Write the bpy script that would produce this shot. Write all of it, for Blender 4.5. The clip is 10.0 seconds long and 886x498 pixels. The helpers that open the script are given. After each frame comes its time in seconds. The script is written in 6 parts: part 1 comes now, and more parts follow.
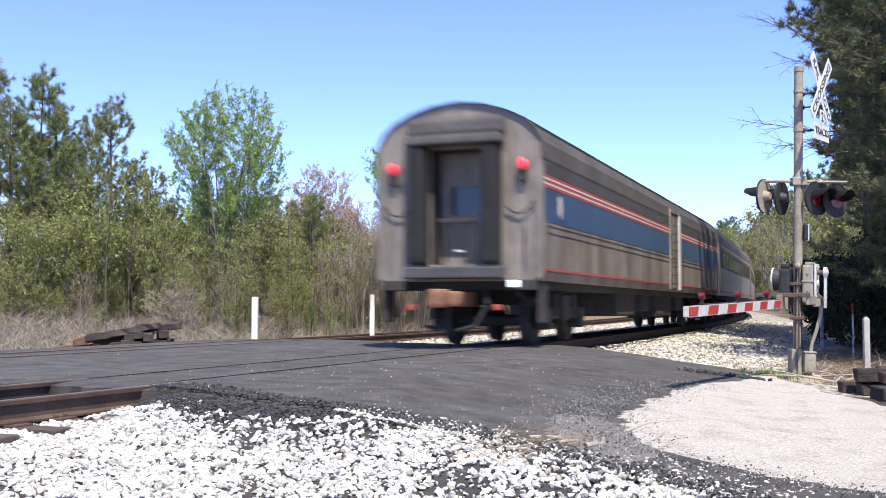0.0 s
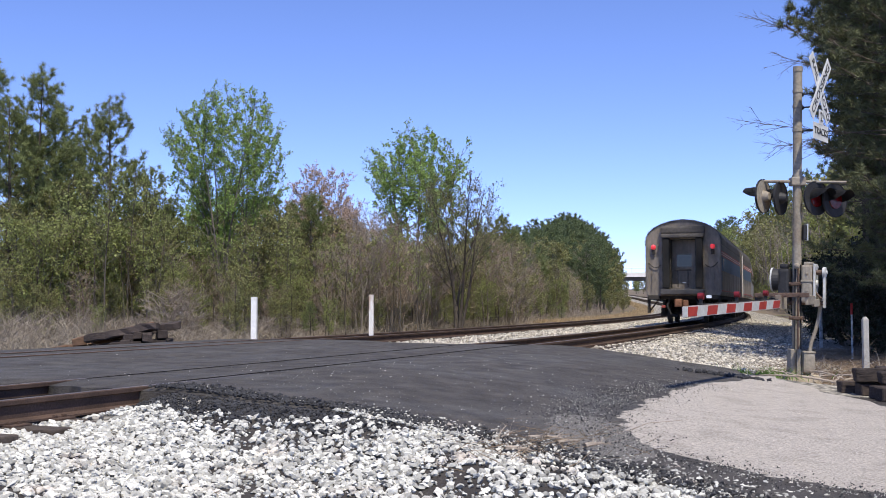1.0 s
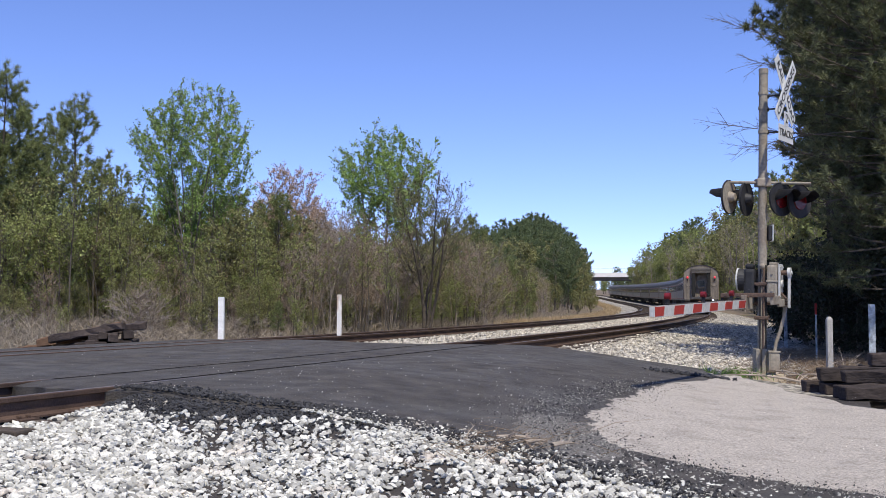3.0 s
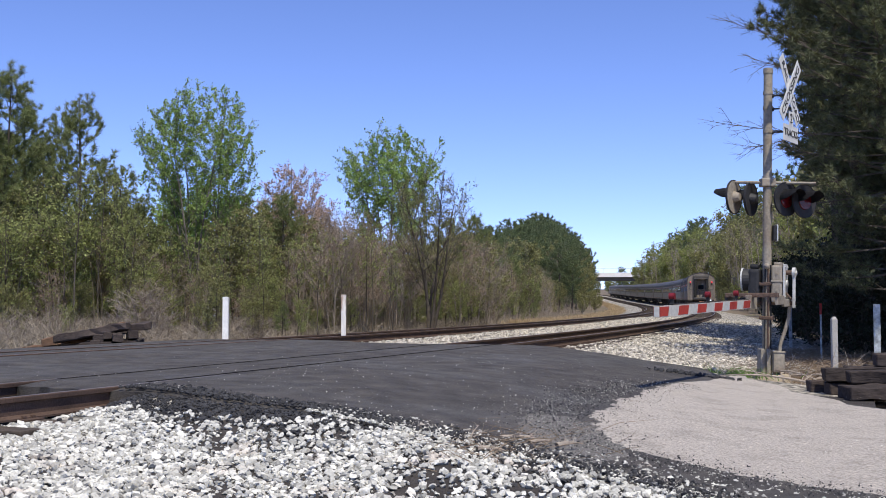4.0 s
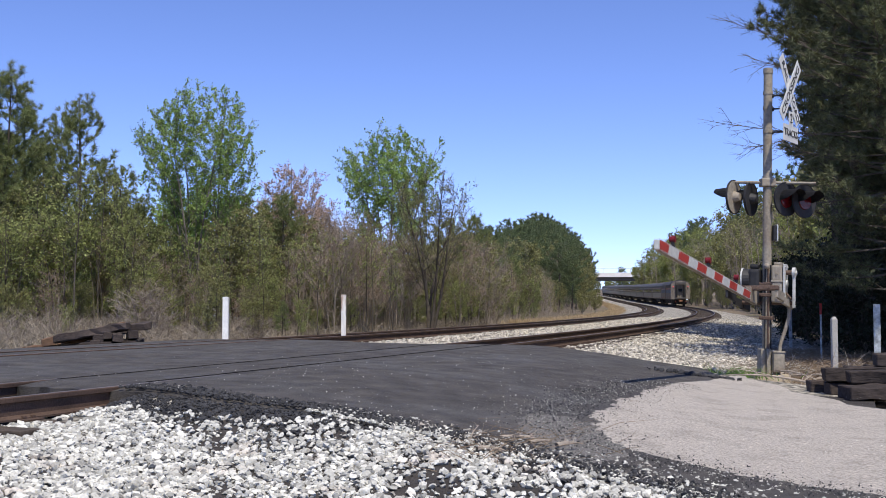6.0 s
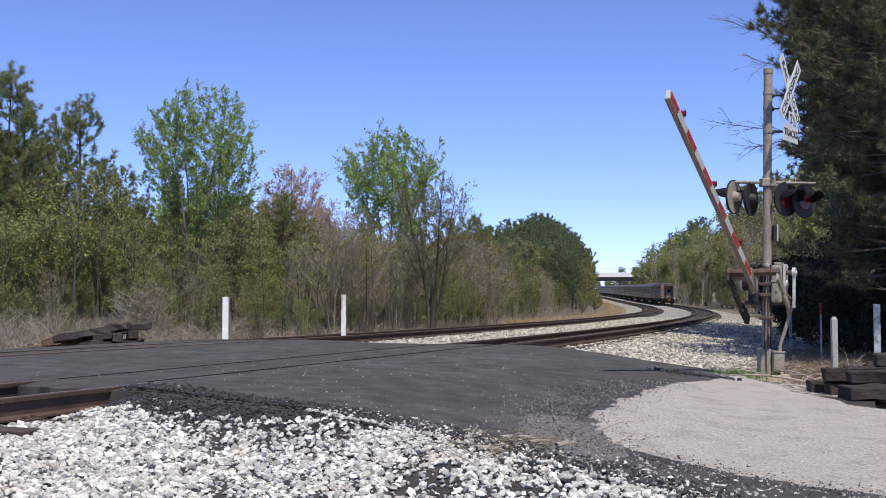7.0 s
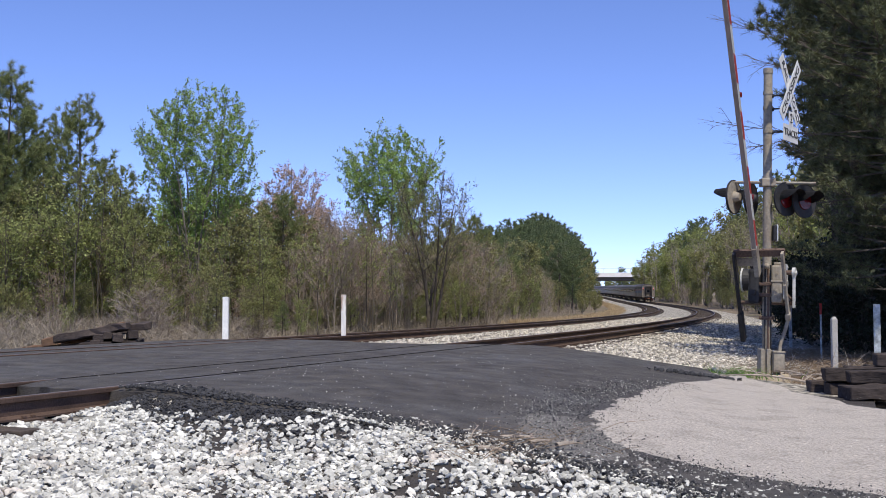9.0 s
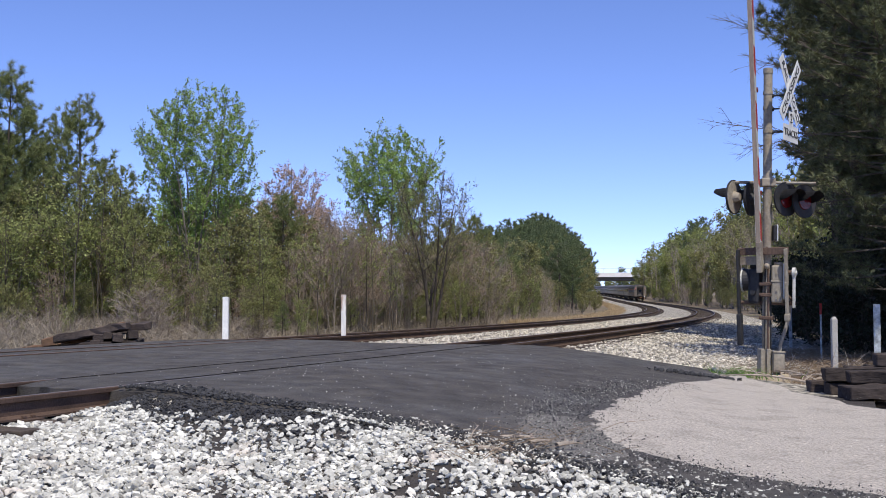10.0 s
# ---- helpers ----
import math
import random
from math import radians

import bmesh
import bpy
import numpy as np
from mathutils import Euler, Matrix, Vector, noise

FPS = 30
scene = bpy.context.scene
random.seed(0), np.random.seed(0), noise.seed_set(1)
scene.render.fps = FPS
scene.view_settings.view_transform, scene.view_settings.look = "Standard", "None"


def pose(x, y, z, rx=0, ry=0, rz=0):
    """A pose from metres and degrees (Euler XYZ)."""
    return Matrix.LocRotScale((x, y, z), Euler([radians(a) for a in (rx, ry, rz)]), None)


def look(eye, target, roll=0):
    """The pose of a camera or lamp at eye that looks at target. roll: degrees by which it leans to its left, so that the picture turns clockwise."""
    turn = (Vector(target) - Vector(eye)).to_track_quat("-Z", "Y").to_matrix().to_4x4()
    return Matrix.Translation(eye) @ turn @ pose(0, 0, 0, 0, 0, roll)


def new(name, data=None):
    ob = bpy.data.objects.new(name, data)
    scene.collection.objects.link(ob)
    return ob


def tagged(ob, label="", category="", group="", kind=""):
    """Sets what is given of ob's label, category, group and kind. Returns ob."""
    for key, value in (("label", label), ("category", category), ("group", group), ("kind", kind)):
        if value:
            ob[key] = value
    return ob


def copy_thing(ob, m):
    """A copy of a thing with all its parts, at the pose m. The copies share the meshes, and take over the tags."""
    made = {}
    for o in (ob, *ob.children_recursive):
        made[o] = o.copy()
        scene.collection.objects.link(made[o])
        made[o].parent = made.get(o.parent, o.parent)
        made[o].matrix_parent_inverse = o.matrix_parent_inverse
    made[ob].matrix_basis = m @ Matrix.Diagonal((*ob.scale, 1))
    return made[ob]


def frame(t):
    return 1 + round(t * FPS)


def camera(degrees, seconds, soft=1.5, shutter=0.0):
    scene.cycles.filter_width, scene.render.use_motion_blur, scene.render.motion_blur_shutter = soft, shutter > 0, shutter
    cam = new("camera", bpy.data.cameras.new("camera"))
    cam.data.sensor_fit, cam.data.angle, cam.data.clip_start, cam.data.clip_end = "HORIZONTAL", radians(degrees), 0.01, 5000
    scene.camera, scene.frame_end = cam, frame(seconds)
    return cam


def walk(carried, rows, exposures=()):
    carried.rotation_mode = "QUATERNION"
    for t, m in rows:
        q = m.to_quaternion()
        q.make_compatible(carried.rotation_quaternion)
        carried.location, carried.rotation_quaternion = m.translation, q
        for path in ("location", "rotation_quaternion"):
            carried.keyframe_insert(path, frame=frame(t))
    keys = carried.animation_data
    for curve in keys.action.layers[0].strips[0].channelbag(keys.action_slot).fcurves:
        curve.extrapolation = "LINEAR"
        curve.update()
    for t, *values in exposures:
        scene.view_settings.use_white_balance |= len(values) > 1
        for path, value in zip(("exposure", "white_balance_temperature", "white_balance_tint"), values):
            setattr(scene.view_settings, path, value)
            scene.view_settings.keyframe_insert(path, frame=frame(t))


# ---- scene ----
# ---------- camera: a tripod beside a level crossing, panned a little ----------
EYE = (0.0, 0.0, 0.715)
TILT = 2.976
cam = camera(43.70, 10.0, soft=0.9, shutter=0.5)


def aim(turn):
    return pose(*EYE, 90 + TILT, 0, turn)


PAN = ((0.0, 1.463), (0.8, 1.463), (1.0, 1.42), (1.1, 1.33), (1.2, 1.16), (1.3, 0.91), (1.4, 0.60), (1.5, 0.345), (1.6, 0.175),
       (1.7, 0.035), (1.8, -0.06), (2.0, -0.215), (2.2, -0.27), (2.5, -0.305), (2.7, -0.285), (3.25, -0.14), (3.8, 0.02), (4.0, 0.0), (10.0, 0.0))
walk(cam, [(t, aim(a)) for t, a in PAN], exposures=((0.0, 0.83), (0.5, 0.36), (1.0, 0.14), (2.5, 0.03), (10.0, 0.0)))

# ---------- daylight ----------
SUN_AZ, SUN_EL = radians(164), radians(61)   # azimuth clockwise from +y, elevation
world = bpy.data.worlds.new("sky")
scene.world = world
world.use_nodes = True
wn = world.node_tree
sky = wn.nodes.new("ShaderNodeTexSky")
sky.sky_type = 'NISHITA'
sky.sun_disc = False
sky.sun_elevation, sky.sun_rotation = SUN_EL, SUN_AZ
sky.air_density, sky.dust_density, sky.ozone_density = 0.6, 0.0, 5.0
tint = wn.nodes.new("ShaderNodeMix")   # the deep spring blue of a dry sky
tint.data_type, tint.blend_type = 'RGBA', 'MULTIPLY'
tint.inputs[0].default_value = 1.0
tint.inputs[7].default_value = (0.98, 0.92, 1.16, 1)
wn.links.new(sky.outputs[0], tint.inputs[6])
wn.links.new(tint.outputs[2], wn.nodes["Background"].inputs[0])
wn.nodes["Background"].inputs[1].default_value = 0.183
sun = new("sun", bpy.data.lights.new("sun", 'SUN'))
sun.data.energy, sun.data.angle, sun.data.color = 4.5, radians(0.55), (1.0, 0.945, 0.84)
sun.matrix_world = look((0, 0, 60), (-math.sin(SUN_AZ) * math.cos(SUN_EL), -math.cos(SUN_AZ) * math.cos(SUN_EL), 60 - math.sin(SUN_EL)))

# ---------- the line of the railway: arc length s, distance q to its right ----------
KNOTS, BENDS = (0, 90, 180, 270, 400), (0.0014339, 0.0013449, 0.0007837, 0.0, 0.0001353)
S0 = -60
ARC = np.arange(S0, 900, 1.0)
HEAD = np.cumsum(-np.interp(ARC, KNOTS, BENDS))
HEAD = HEAD - HEAD[-S0] + 0.36384
MID = (HEAD[1:] + HEAD[:-1]) / 2
TX = np.concatenate([[0], np.cumsum(np.sin(MID))])
TY = np.concatenate([[0], np.cumsum(np.cos(MID))])
TX, TY = TX - TX[-S0] - 4.3772, TY - TY[-S0] + 8.0
G0, G1 = -0.00115, 6.06e-5


def grade(s):
    s = max(s, 0.0)
    return G0 * s + G1 * s * s / 2 if s < 300 else G0 * 300 + G1 * 45000 + (G0 + G1 * 300) * (s - 300)


def on_track(s):
    return float(np.interp(s, ARC, TX)), float(np.interp(s, ARC, TY)), grade(s), float(np.interp(s, ARC, HEAD))


def place(s, q, z=0.0):
    x, y, g, h = on_track(s)
    return Vector((x + q * math.cos(h), y - q * math.sin(h), g + z))


def to_track(x, y):
    i = int(np.argmin((TX - x) ** 2 + (TY - y) ** 2))
    h = HEAD[i]
    dx, dy = x - TX[i], y - TY[i]
    return float(ARC[i] + dx * math.sin(h) + dy * math.cos(h)), float(dx * math.cos(h) - dy * math.sin(h))
# ---------- materials ----------
def material(name, base, rough=0.8, metal=0.0, dark=0.6, light=1.25, scale=3.0, fine=40.0, bump=0.3, spread=0.0, island=0.0, tint=None, tint_scale=0.6, tint_amount=0.5, transl=0.0, spec=0.35, coords="Object", squash=(1, 1, 1)):
    """A surface of base colour with two scales of variation, relief and, if asked, a second tint in patches."""
    m = bpy.data.materials.new(name)
    m.use_nodes = True
    nt, n = m.node_tree, m.node_tree.nodes
    b = n["Principled BSDF"]
    lk = nt.links.new
    b.inputs["Roughness"].default_value, b.inputs["Metallic"].default_value = rough, metal
    b.inputs["Specular IOR Level"].default_value = spec
    tc = n.new("ShaderNodeTexCoord")
    mp = n.new("ShaderNodeMapping")
    mp.inputs["Scale"].default_value = squash
    lk(tc.outputs[coords], mp.inputs[0])
    big, small = n.new("ShaderNodeTexNoise"), n.new("ShaderNodeTexNoise")
    for t, s, d in ((big, scale, 5), (small, fine, 4)):
        t.inputs["Scale"].default_value, t.inputs["Detail"].default_value = s, d
        lk(mp.outputs[0], t.inputs["Vector"])
    mix = n.new("ShaderNodeMath")
    mix.operation = 'ADD'
    lk(big.outputs[0], mix.inputs[0]), lk(small.outputs[0], mix.inputs[1])
    ramp = n.new("ShaderNodeMapRange")
    ramp.inputs[1].default_value, ramp.inputs[2].default_value = 0.7, 1.3
    ramp.inputs[3].default_value, ramp.inputs[4].default_value = dark, light
    lk(mix.outputs[0], ramp.inputs[0])
    fac = ramp.outputs[0]
    if spread or island:
        info = n.new("ShaderNodeObjectInfo") if spread else n.new("ShaderNodeNewGeometry")
        r = n.new("ShaderNodeMapRange")
        a = spread or island
        r.inputs[3].default_value, r.inputs[4].default_value = 1 - a, 1 + a
        lk(info.outputs["Random" if spread else "Random Per Island"], r.inputs[0])
        mul = n.new("ShaderNodeMath")
        mul.operation = 'MULTIPLY'
        lk(fac, mul.inputs[0]), lk(r.outputs[0], mul.inputs[1])
        fac = mul.outputs[0]
    col = n.new("ShaderNodeMix")
    col.data_type, col.blend_type = 'RGBA', 'MULTIPLY'
    col.inputs[0].default_value = 1.0
    col.inputs[6].default_value = (*base, 1)
    lk(fac, col.inputs[7])
    out = col.outputs[2]
    if tint:
        tn = n.new("ShaderNodeTexNoise")
        tn.inputs["Scale"].default_value, tn.inputs["Detail"].default_value = tint_scale, 6
        lk(mp.outputs[0], tn.inputs["Vector"])
        tr = n.new("ShaderNodeMapRange")
        tr.inputs[1].default_value, tr.inputs[2].default_value = 0.62 - 0.3 * tint_amount, 0.75 - 0.3 * tint_amount
        lk(tn.outputs[0], tr.inputs[0])
        tm = n.new("ShaderNodeMix")
        tm.data_type = 'RGBA'
        lk(tr.outputs[0], tm.inputs[0]), lk(out, tm.inputs[6])
        tcx = n.new("ShaderNodeMix")
        tcx.data_type, tcx.blend_type = 'RGBA', 'MULTIPLY'
        tcx.inputs[0].default_value = 1.0
        tcx.inputs[6].default_value = (*tint, 1)
        lk(fac, tcx.inputs[7]), lk(tcx.outputs[2], tm.inputs[7])
        out = tm.outputs[2]
    lk(out, b.inputs["Base Color"])
    if bump:
        bp = n.new("ShaderNodeBump")
        bp.inputs["Strength"].default_value, bp.inputs["Distance"].default_value = bump, 0.02
        lk(small.outputs[0], bp.inputs["Height"]), lk(bp.outputs[0], b.inputs["Normal"])
    if transl:
        tl = n.new("ShaderNodeBsdfTranslucent")
        lk(out, tl.inputs[0])
        sh = n.new("ShaderNodeMixShader")
        sh.inputs[0].default_value = transl
        lk(b.outputs[0], sh.inputs[1]), lk(tl.outputs[0], sh.inputs[2])
        lk(sh.outputs[0], n["Material Output"].inputs[0])
    return m


ASPHALT = material("asphalt", (0.073, 0.065, 0.057), 0.82, dark=0.45, light=1.6, scale=3.0, fine=75, bump=0.9, tint=(0.085, 0.079, 0.073), tint_scale=0.5, tint_amount=0.5)
WORN = material("worn_grey_asphalt", (0.16, 0.148, 0.132), 0.88, dark=0.35, light=1.8, scale=50, fine=90, bump=0.9)
OLD_PAVING = material("worn_paving", (0.5, 0.445, 0.38), 0.9, dark=0.42, light=1.5, scale=45.0, fine=95, bump=1.0, tint=(0.42, 0.37, 0.315), tint_scale=2.2, tint_amount=0.35)


def pebbles(name, low, high, per_metre, gap):
    """Crushed stone seen as a bed: cells of differing grey, the shade in the gaps between them put into the colour."""
    m = bpy.data.materials.new(name)
    m.use_nodes = True
    nt, n, lk = m.node_tree, m.node_tree.nodes, m.node_tree.links.new
    b = n["Principled BSDF"]
    b.inputs["Roughness"].default_value = 0.9
    tc = n.new("ShaderNodeTexCoord")
    vo = n.new("ShaderNodeTexVoronoi")
    vo.inputs["Scale"].default_value = per_metre
    lk(tc.outputs["Object"], vo.inputs["Vector"])
    sep = n.new("ShaderNodeSeparateColor")
    lk(vo.outputs["Color"], sep.inputs[0])
    mix = n.new("ShaderNodeMix")
    mix.data_type = 'RGBA'
    mix.inputs[6].default_value, mix.inputs[7].default_value = (*low, 1), (*high, 1)
    lk(sep.outputs[0], mix.inputs[0])
    # crevice shade: colour falls to gap towards each stone's border
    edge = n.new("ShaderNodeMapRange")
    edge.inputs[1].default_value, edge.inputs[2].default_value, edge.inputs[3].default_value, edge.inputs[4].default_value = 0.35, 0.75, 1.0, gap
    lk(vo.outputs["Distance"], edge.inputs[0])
    big = n.new("ShaderNodeTexNoise")
    big.inputs["Scale"].default_value, big.inputs["Detail"].default_value = 1.2, 6
    lk(tc.outputs["Object"], big.inputs["Vector"])
    br = n.new("ShaderNodeMapRange")
    br.inputs[1].default_value, br.inputs[2].default_value, br.inputs[3].default_value, br.inputs[4].default_value = 0.35, 0.65, 0.75, 1.12
    lk(big.outputs[0], br.inputs[0])
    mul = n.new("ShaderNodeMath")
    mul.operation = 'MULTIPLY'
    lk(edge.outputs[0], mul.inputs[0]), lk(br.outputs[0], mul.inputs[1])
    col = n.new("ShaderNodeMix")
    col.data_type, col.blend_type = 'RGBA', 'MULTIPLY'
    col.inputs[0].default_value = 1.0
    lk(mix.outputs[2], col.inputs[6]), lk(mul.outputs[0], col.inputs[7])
    lk(col.outputs[2], b.inputs["Base Color"])
    bp = n.new("ShaderNodeBump")
    bp.inputs["Strength"].default_value, bp.inputs["Distance"].default_value = 1.0, 0.04
    bp.invert = True
    lk(vo.outputs["Distance"], bp.inputs["Height"]), lk(bp.outputs[0], b.inputs["Normal"])
    return m


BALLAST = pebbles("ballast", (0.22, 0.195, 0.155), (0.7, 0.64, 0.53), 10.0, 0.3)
FINES = material("dark_gravelly_fines", (0.05, 0.043, 0.038), 0.95, dark=0.6, light=1.5, scale=3, fine=70, bump=0.8)
DIRT = material("leaf_litter", (0.2, 0.15, 0.1), 0.95, dark=0.5, light=1.3, scale=0.8, fine=12, bump=0.8, tint=(0.1, 0.11, 0.04), tint_scale=0.15, tint_amount=0.3)
RUST = material("rusty_steel", (0.088, 0.055, 0.039), 0.8, dark=0.6, light=1.3, scale=3, fine=60)
SHINE = material("dull_railhead", (0.2, 0.165, 0.14), 0.5, metal=0.5, bump=0.05)
TIE = material("creosoted_wood", (0.085, 0.066, 0.052), 0.9, dark=0.5, light=1.4, scale=4, fine=50, squash=(1, 6, 6), spread=0.3)
BARK = material("bark", (0.1, 0.083, 0.066), 0.95, dark=0.5, light=1.4, scale=4, fine=30, bump=0.8, spread=0.25)
PINE = material("pine_needles", (0.215, 0.245, 0.09), 0.7, dark=0.7, light=1.25, scale=0.5, fine=5, bump=0, island=0.35, transl=0.2)


def part(name, bm, mat, parent=None, label="", kind="", smooth=False):
    """One mesh object from a bmesh, under a thing or a part."""
    me = bpy.data.meshes.new(name)
    bm.normal_update()
    bm.to_mesh(me)
    bm.free()
    for m in (mat if isinstance(mat, (list, tuple)) else (mat,)):
        me.materials.append(m)
    if smooth:
        me.polygons.foreach_set("use_smooth", [True] * len(me.polygons))
    ob = new(name, me)
    if parent:
        ob.parent = parent
    return tagged(ob, label, kind=kind)


def mesh_part(name, verts, faces, mat, parent=None, label="", kind="", slots=None):
    me = bpy.data.meshes.new(name)
    me.from_pydata(verts, [], faces)
    for m in (mat if isinstance(mat, (list, tuple)) else (mat,)):
        me.materials.append(m)
    if slots is not None:
        me.polygons.foreach_set("material_index", slots)
    me.update()
    ob = new(name, me)
    if parent:
        ob.parent = parent
    return tagged(ob, label, kind=kind)


def box(bm, x0, x1, y0, y1, z0, z1, bevel=0.0, m=None):
    v = bmesh.ops.create_cube(bm, size=1.0)["verts"]
    mat = Matrix.Translation(((x0 + x1) / 2, (y0 + y1) / 2, (z0 + z1) / 2)) @ Matrix.Diagonal((x1 - x0, y1 - y0, z1 - z0, 1))
    bmesh.ops.transform(bm, matrix=(m @ mat) if m else mat, verts=v)
    if bevel:
        es = list({e for w in v for e in w.link_edges})
        bmesh.ops.bevel(bm, geom=es, offset=bevel, segments=2, affect='EDGES', profile=0.6)
    return bm


def tube(bm, a, b, r0, r1=None, sides=10, caps=True):
    a, b = Vector(a), Vector(b)
    r1 = r0 if r1 is None else r1
    d = b - a
    m = Matrix.Translation((a + b) / 2) @ d.to_track_quat('Z', 'Y').to_matrix().to_4x4()
    bmesh.ops.create_cone(bm, cap_ends=caps, segments=sides, radius1=r0, radius2=r1, depth=d.length, matrix=m)
    return bm
# ---------- ground, ballast, road ----------
FAR_TRACK = -5.431


def smooth(a, b, v):
    t = np.clip((v - a) / (b - a), 0, 1)
    return t * t * (3 - 2 * t)


def track_frame(x, y):
    """Arrays of s and q for arrays of world places."""
    shape = x.shape
    xf, yf = x.ravel(), y.ravel()
    idx = np.empty(len(xf), int)
    for k in range(0, len(xf), 4000):
        idx[k:k + 4000] = np.argmin((xf[k:k + 4000, None] - TX[None, ::3]) ** 2 + (yf[k:k + 4000, None] - TY[None, ::3]) ** 2, axis=1) * 3
    h = HEAD[idx]
    dx, dy = xf - TX[idx], yf - TY[idx]
    return (ARC[idx] + dx * np.sin(h) + dy * np.cos(h)).reshape(shape), (dx * np.cos(h) - dy * np.sin(h)).reshape(shape)


def grade_array(s):
    s = np.maximum(s, 0)
    return np.where(s < 300, G0 * s + G1 * s * s / 2, G0 * 300 + G1 * 45000 + (G0 + G1 * 300) * (s - 300))


def wave(x, y):
    return 0.5 * np.sin(x * 0.9 + 1.3 * np.sin(y * 0.7)) + 0.5 * np.sin(y * 1.1 + 1.7 * np.sin(x * 0.5))


def ground_z(x, y):
    s, q = track_frame(x, y)
    z = grade_array(s) - 0.57 + 0.04 * wave(x, y)
    return z


xs = np.concatenate([-np.geomspace(12, 1500, 40)[::-1], np.arange(-11.5, 16, 0.5), np.geomspace(16.5, 1500, 40)])
ys = np.concatenate([-np.geomspace(2, 1200, 25)[::-1], np.arange(-1.5, 40, 0.5), np.geomspace(41, 2500, 60)])
X, Y = np.meshgrid(xs, ys)
Z = ground_z(X, Y)


def grid_faces(rows, cols):
    return [(j * cols + i, j * cols + i + 1, (j + 1) * cols + i + 1, (j + 1) * cols + i) for j in range(rows - 1) for i in range(cols - 1)]


ground = mesh_part("ground", list(zip(X.ravel(), Y.ravel(), Z.ravel())), grid_faces(*X.shape), DIRT)
tagged(ground, "brown earth with leaf litter and thin grass", "ground", kind="structure")

RA, RW = Vector((0.76, -0.65, 0)), Vector((0.65, 0.76, 0))   # along and across the road

# cross-section of the ballast bed, from its far side to its near side
BED = [(-11.2, -0.75), (-9.0, -0.5), (-7.4, -0.21), (-6.9, -0.2), (-4.0, -0.2), (-2.7, -0.22), (-1.4, -0.2), (0.0, -0.2), (0.9, -0.2), (1.25, -0.23), (1.75, -0.25), (2.6, -0.34), (3.6, -0.44), (4.8, -0.5), (6.0, -0.56), (7.2, -0.75)]
BQ, BZ = np.array([b[0] for b in BED]), np.array([b[1] for b in BED])


def road_z(q):
    cant = 0.021 * np.clip(q, -1.0, 1.0) - 0.004 + 0.021 * (np.clip(q - FAR_TRACK, -1.0, 1.0)) * (q < -3)
    return np.where(q < -6.6, cant - 0.55 * smooth(-6.6, -16, q), cant - 0.48 * smooth(0.9, 7.2, q))


def bed_z(s, q, x, y):
    base = np.interp(q, BQ, BZ) + grade_array(s) + 0.012 * wave(s * 4, q * 5)
    w = RW.x * x + RW.y * y                      # rises to meet the road's edges
    near = smooth(4.0, 5.8, w) * (1 - smooth(16.3, 17.5, w)) * smooth(0.8, 1.2, q)
    return base * (1 - near) + (road_z(q) - 0.045) * near


bs = np.concatenate([np.arange(-25, 40, 0.4), np.geomspace(40.4, 640, 220)])
bq = np.arange(-11.2, 7.3, 0.3)
verts = []
for s in bs:
    x, y, g, h = on_track(s)
    for q in bq:
        narrow = 1.0 if s < 40 or q < 0 else max(0.75, 1 - (s - 40) * 0.01)
        px, py = x + q * narrow * math.cos(h), y - q * narrow * math.sin(h)
        verts.append((px, py, float(bed_z(s, q, px, py))))
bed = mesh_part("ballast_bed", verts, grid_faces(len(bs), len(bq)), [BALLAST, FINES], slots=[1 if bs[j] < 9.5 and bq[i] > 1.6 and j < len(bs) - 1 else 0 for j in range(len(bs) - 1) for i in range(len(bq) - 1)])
tagged(bed, "pale grey crushed stone bed under two tracks", "ballast", kind="structure")


def sheet(name, a0, a1, edge0, edge1, step, lift, mat, thick=0.15):
    """A paved sheet between two edges, given as functions of the distance along the road."""
    na, nw = int((a1 - a0) / step), 44
    vs = []
    for i in range(na + 1):
        a = a0 + (a1 - a0) * i / na
        w0, w1 = edge0(a), edge1(a)
        for j in range(nw + 1):
            w = w0 + (w1 - w0) * (0.5 - 0.5 * math.cos(math.pi * j / nw))
            p = RA * a + RW * w
            drop = max(0.0, 1 - min(w - w0, w1 - w) / 0.45) ** 1.5 * 0.035
            vs.append([p.x, p.y, -drop])
    v = np.array(vs)
    s, q = track_frame(v[:, 0], v[:, 1])
    v[:, 2] += road_z(q) + lift + 0.006 * wave(v[:, 0] * 1.3, v[:, 1] * 1.1) * (q > 1.3)
    fs = grid_faces(na + 1, nw + 1)
    n = len(v)
    low = v.copy()
    low[:, 2] -= thick
    ring = [i for i in range(nw + 1)] + [(k + 1) * (nw + 1) - 1 for k in range(1, na + 1)] + [na * (nw + 1) + i for i in range(nw - 1, -1, -1)] + [k * (nw + 1) for k in range(na - 1, 0, -1)]
    fs += [(ring[k], ring[(k + 1) % len(ring)], ring[(k + 1) % len(ring)] + n, ring[k] + n) for k in range(len(ring))]
    return mesh_part(name, [tuple(p) for p in v] + [tuple(p) for p in low], fs, mat)


def ragged(a, k):
    return 0.5 * noise.noise((a * 0.9, k * 3.1, 0)) + 0.3 * noise.noise((a * 2.7, k * 5.3, 1)) + 0.16 * noise.noise((a * 7.9, k * 2.2, 2))


def far_edge(a):
    return float(np.interp(a, (-60, -8.6, -8.2, -6.2, -4.3, -2.2, 1.0, 30), (16.75, 16.75, 16.1, 14.8, 13.1, 11.3, 8.9, -20))) + ragged(a, 4) * 0.35


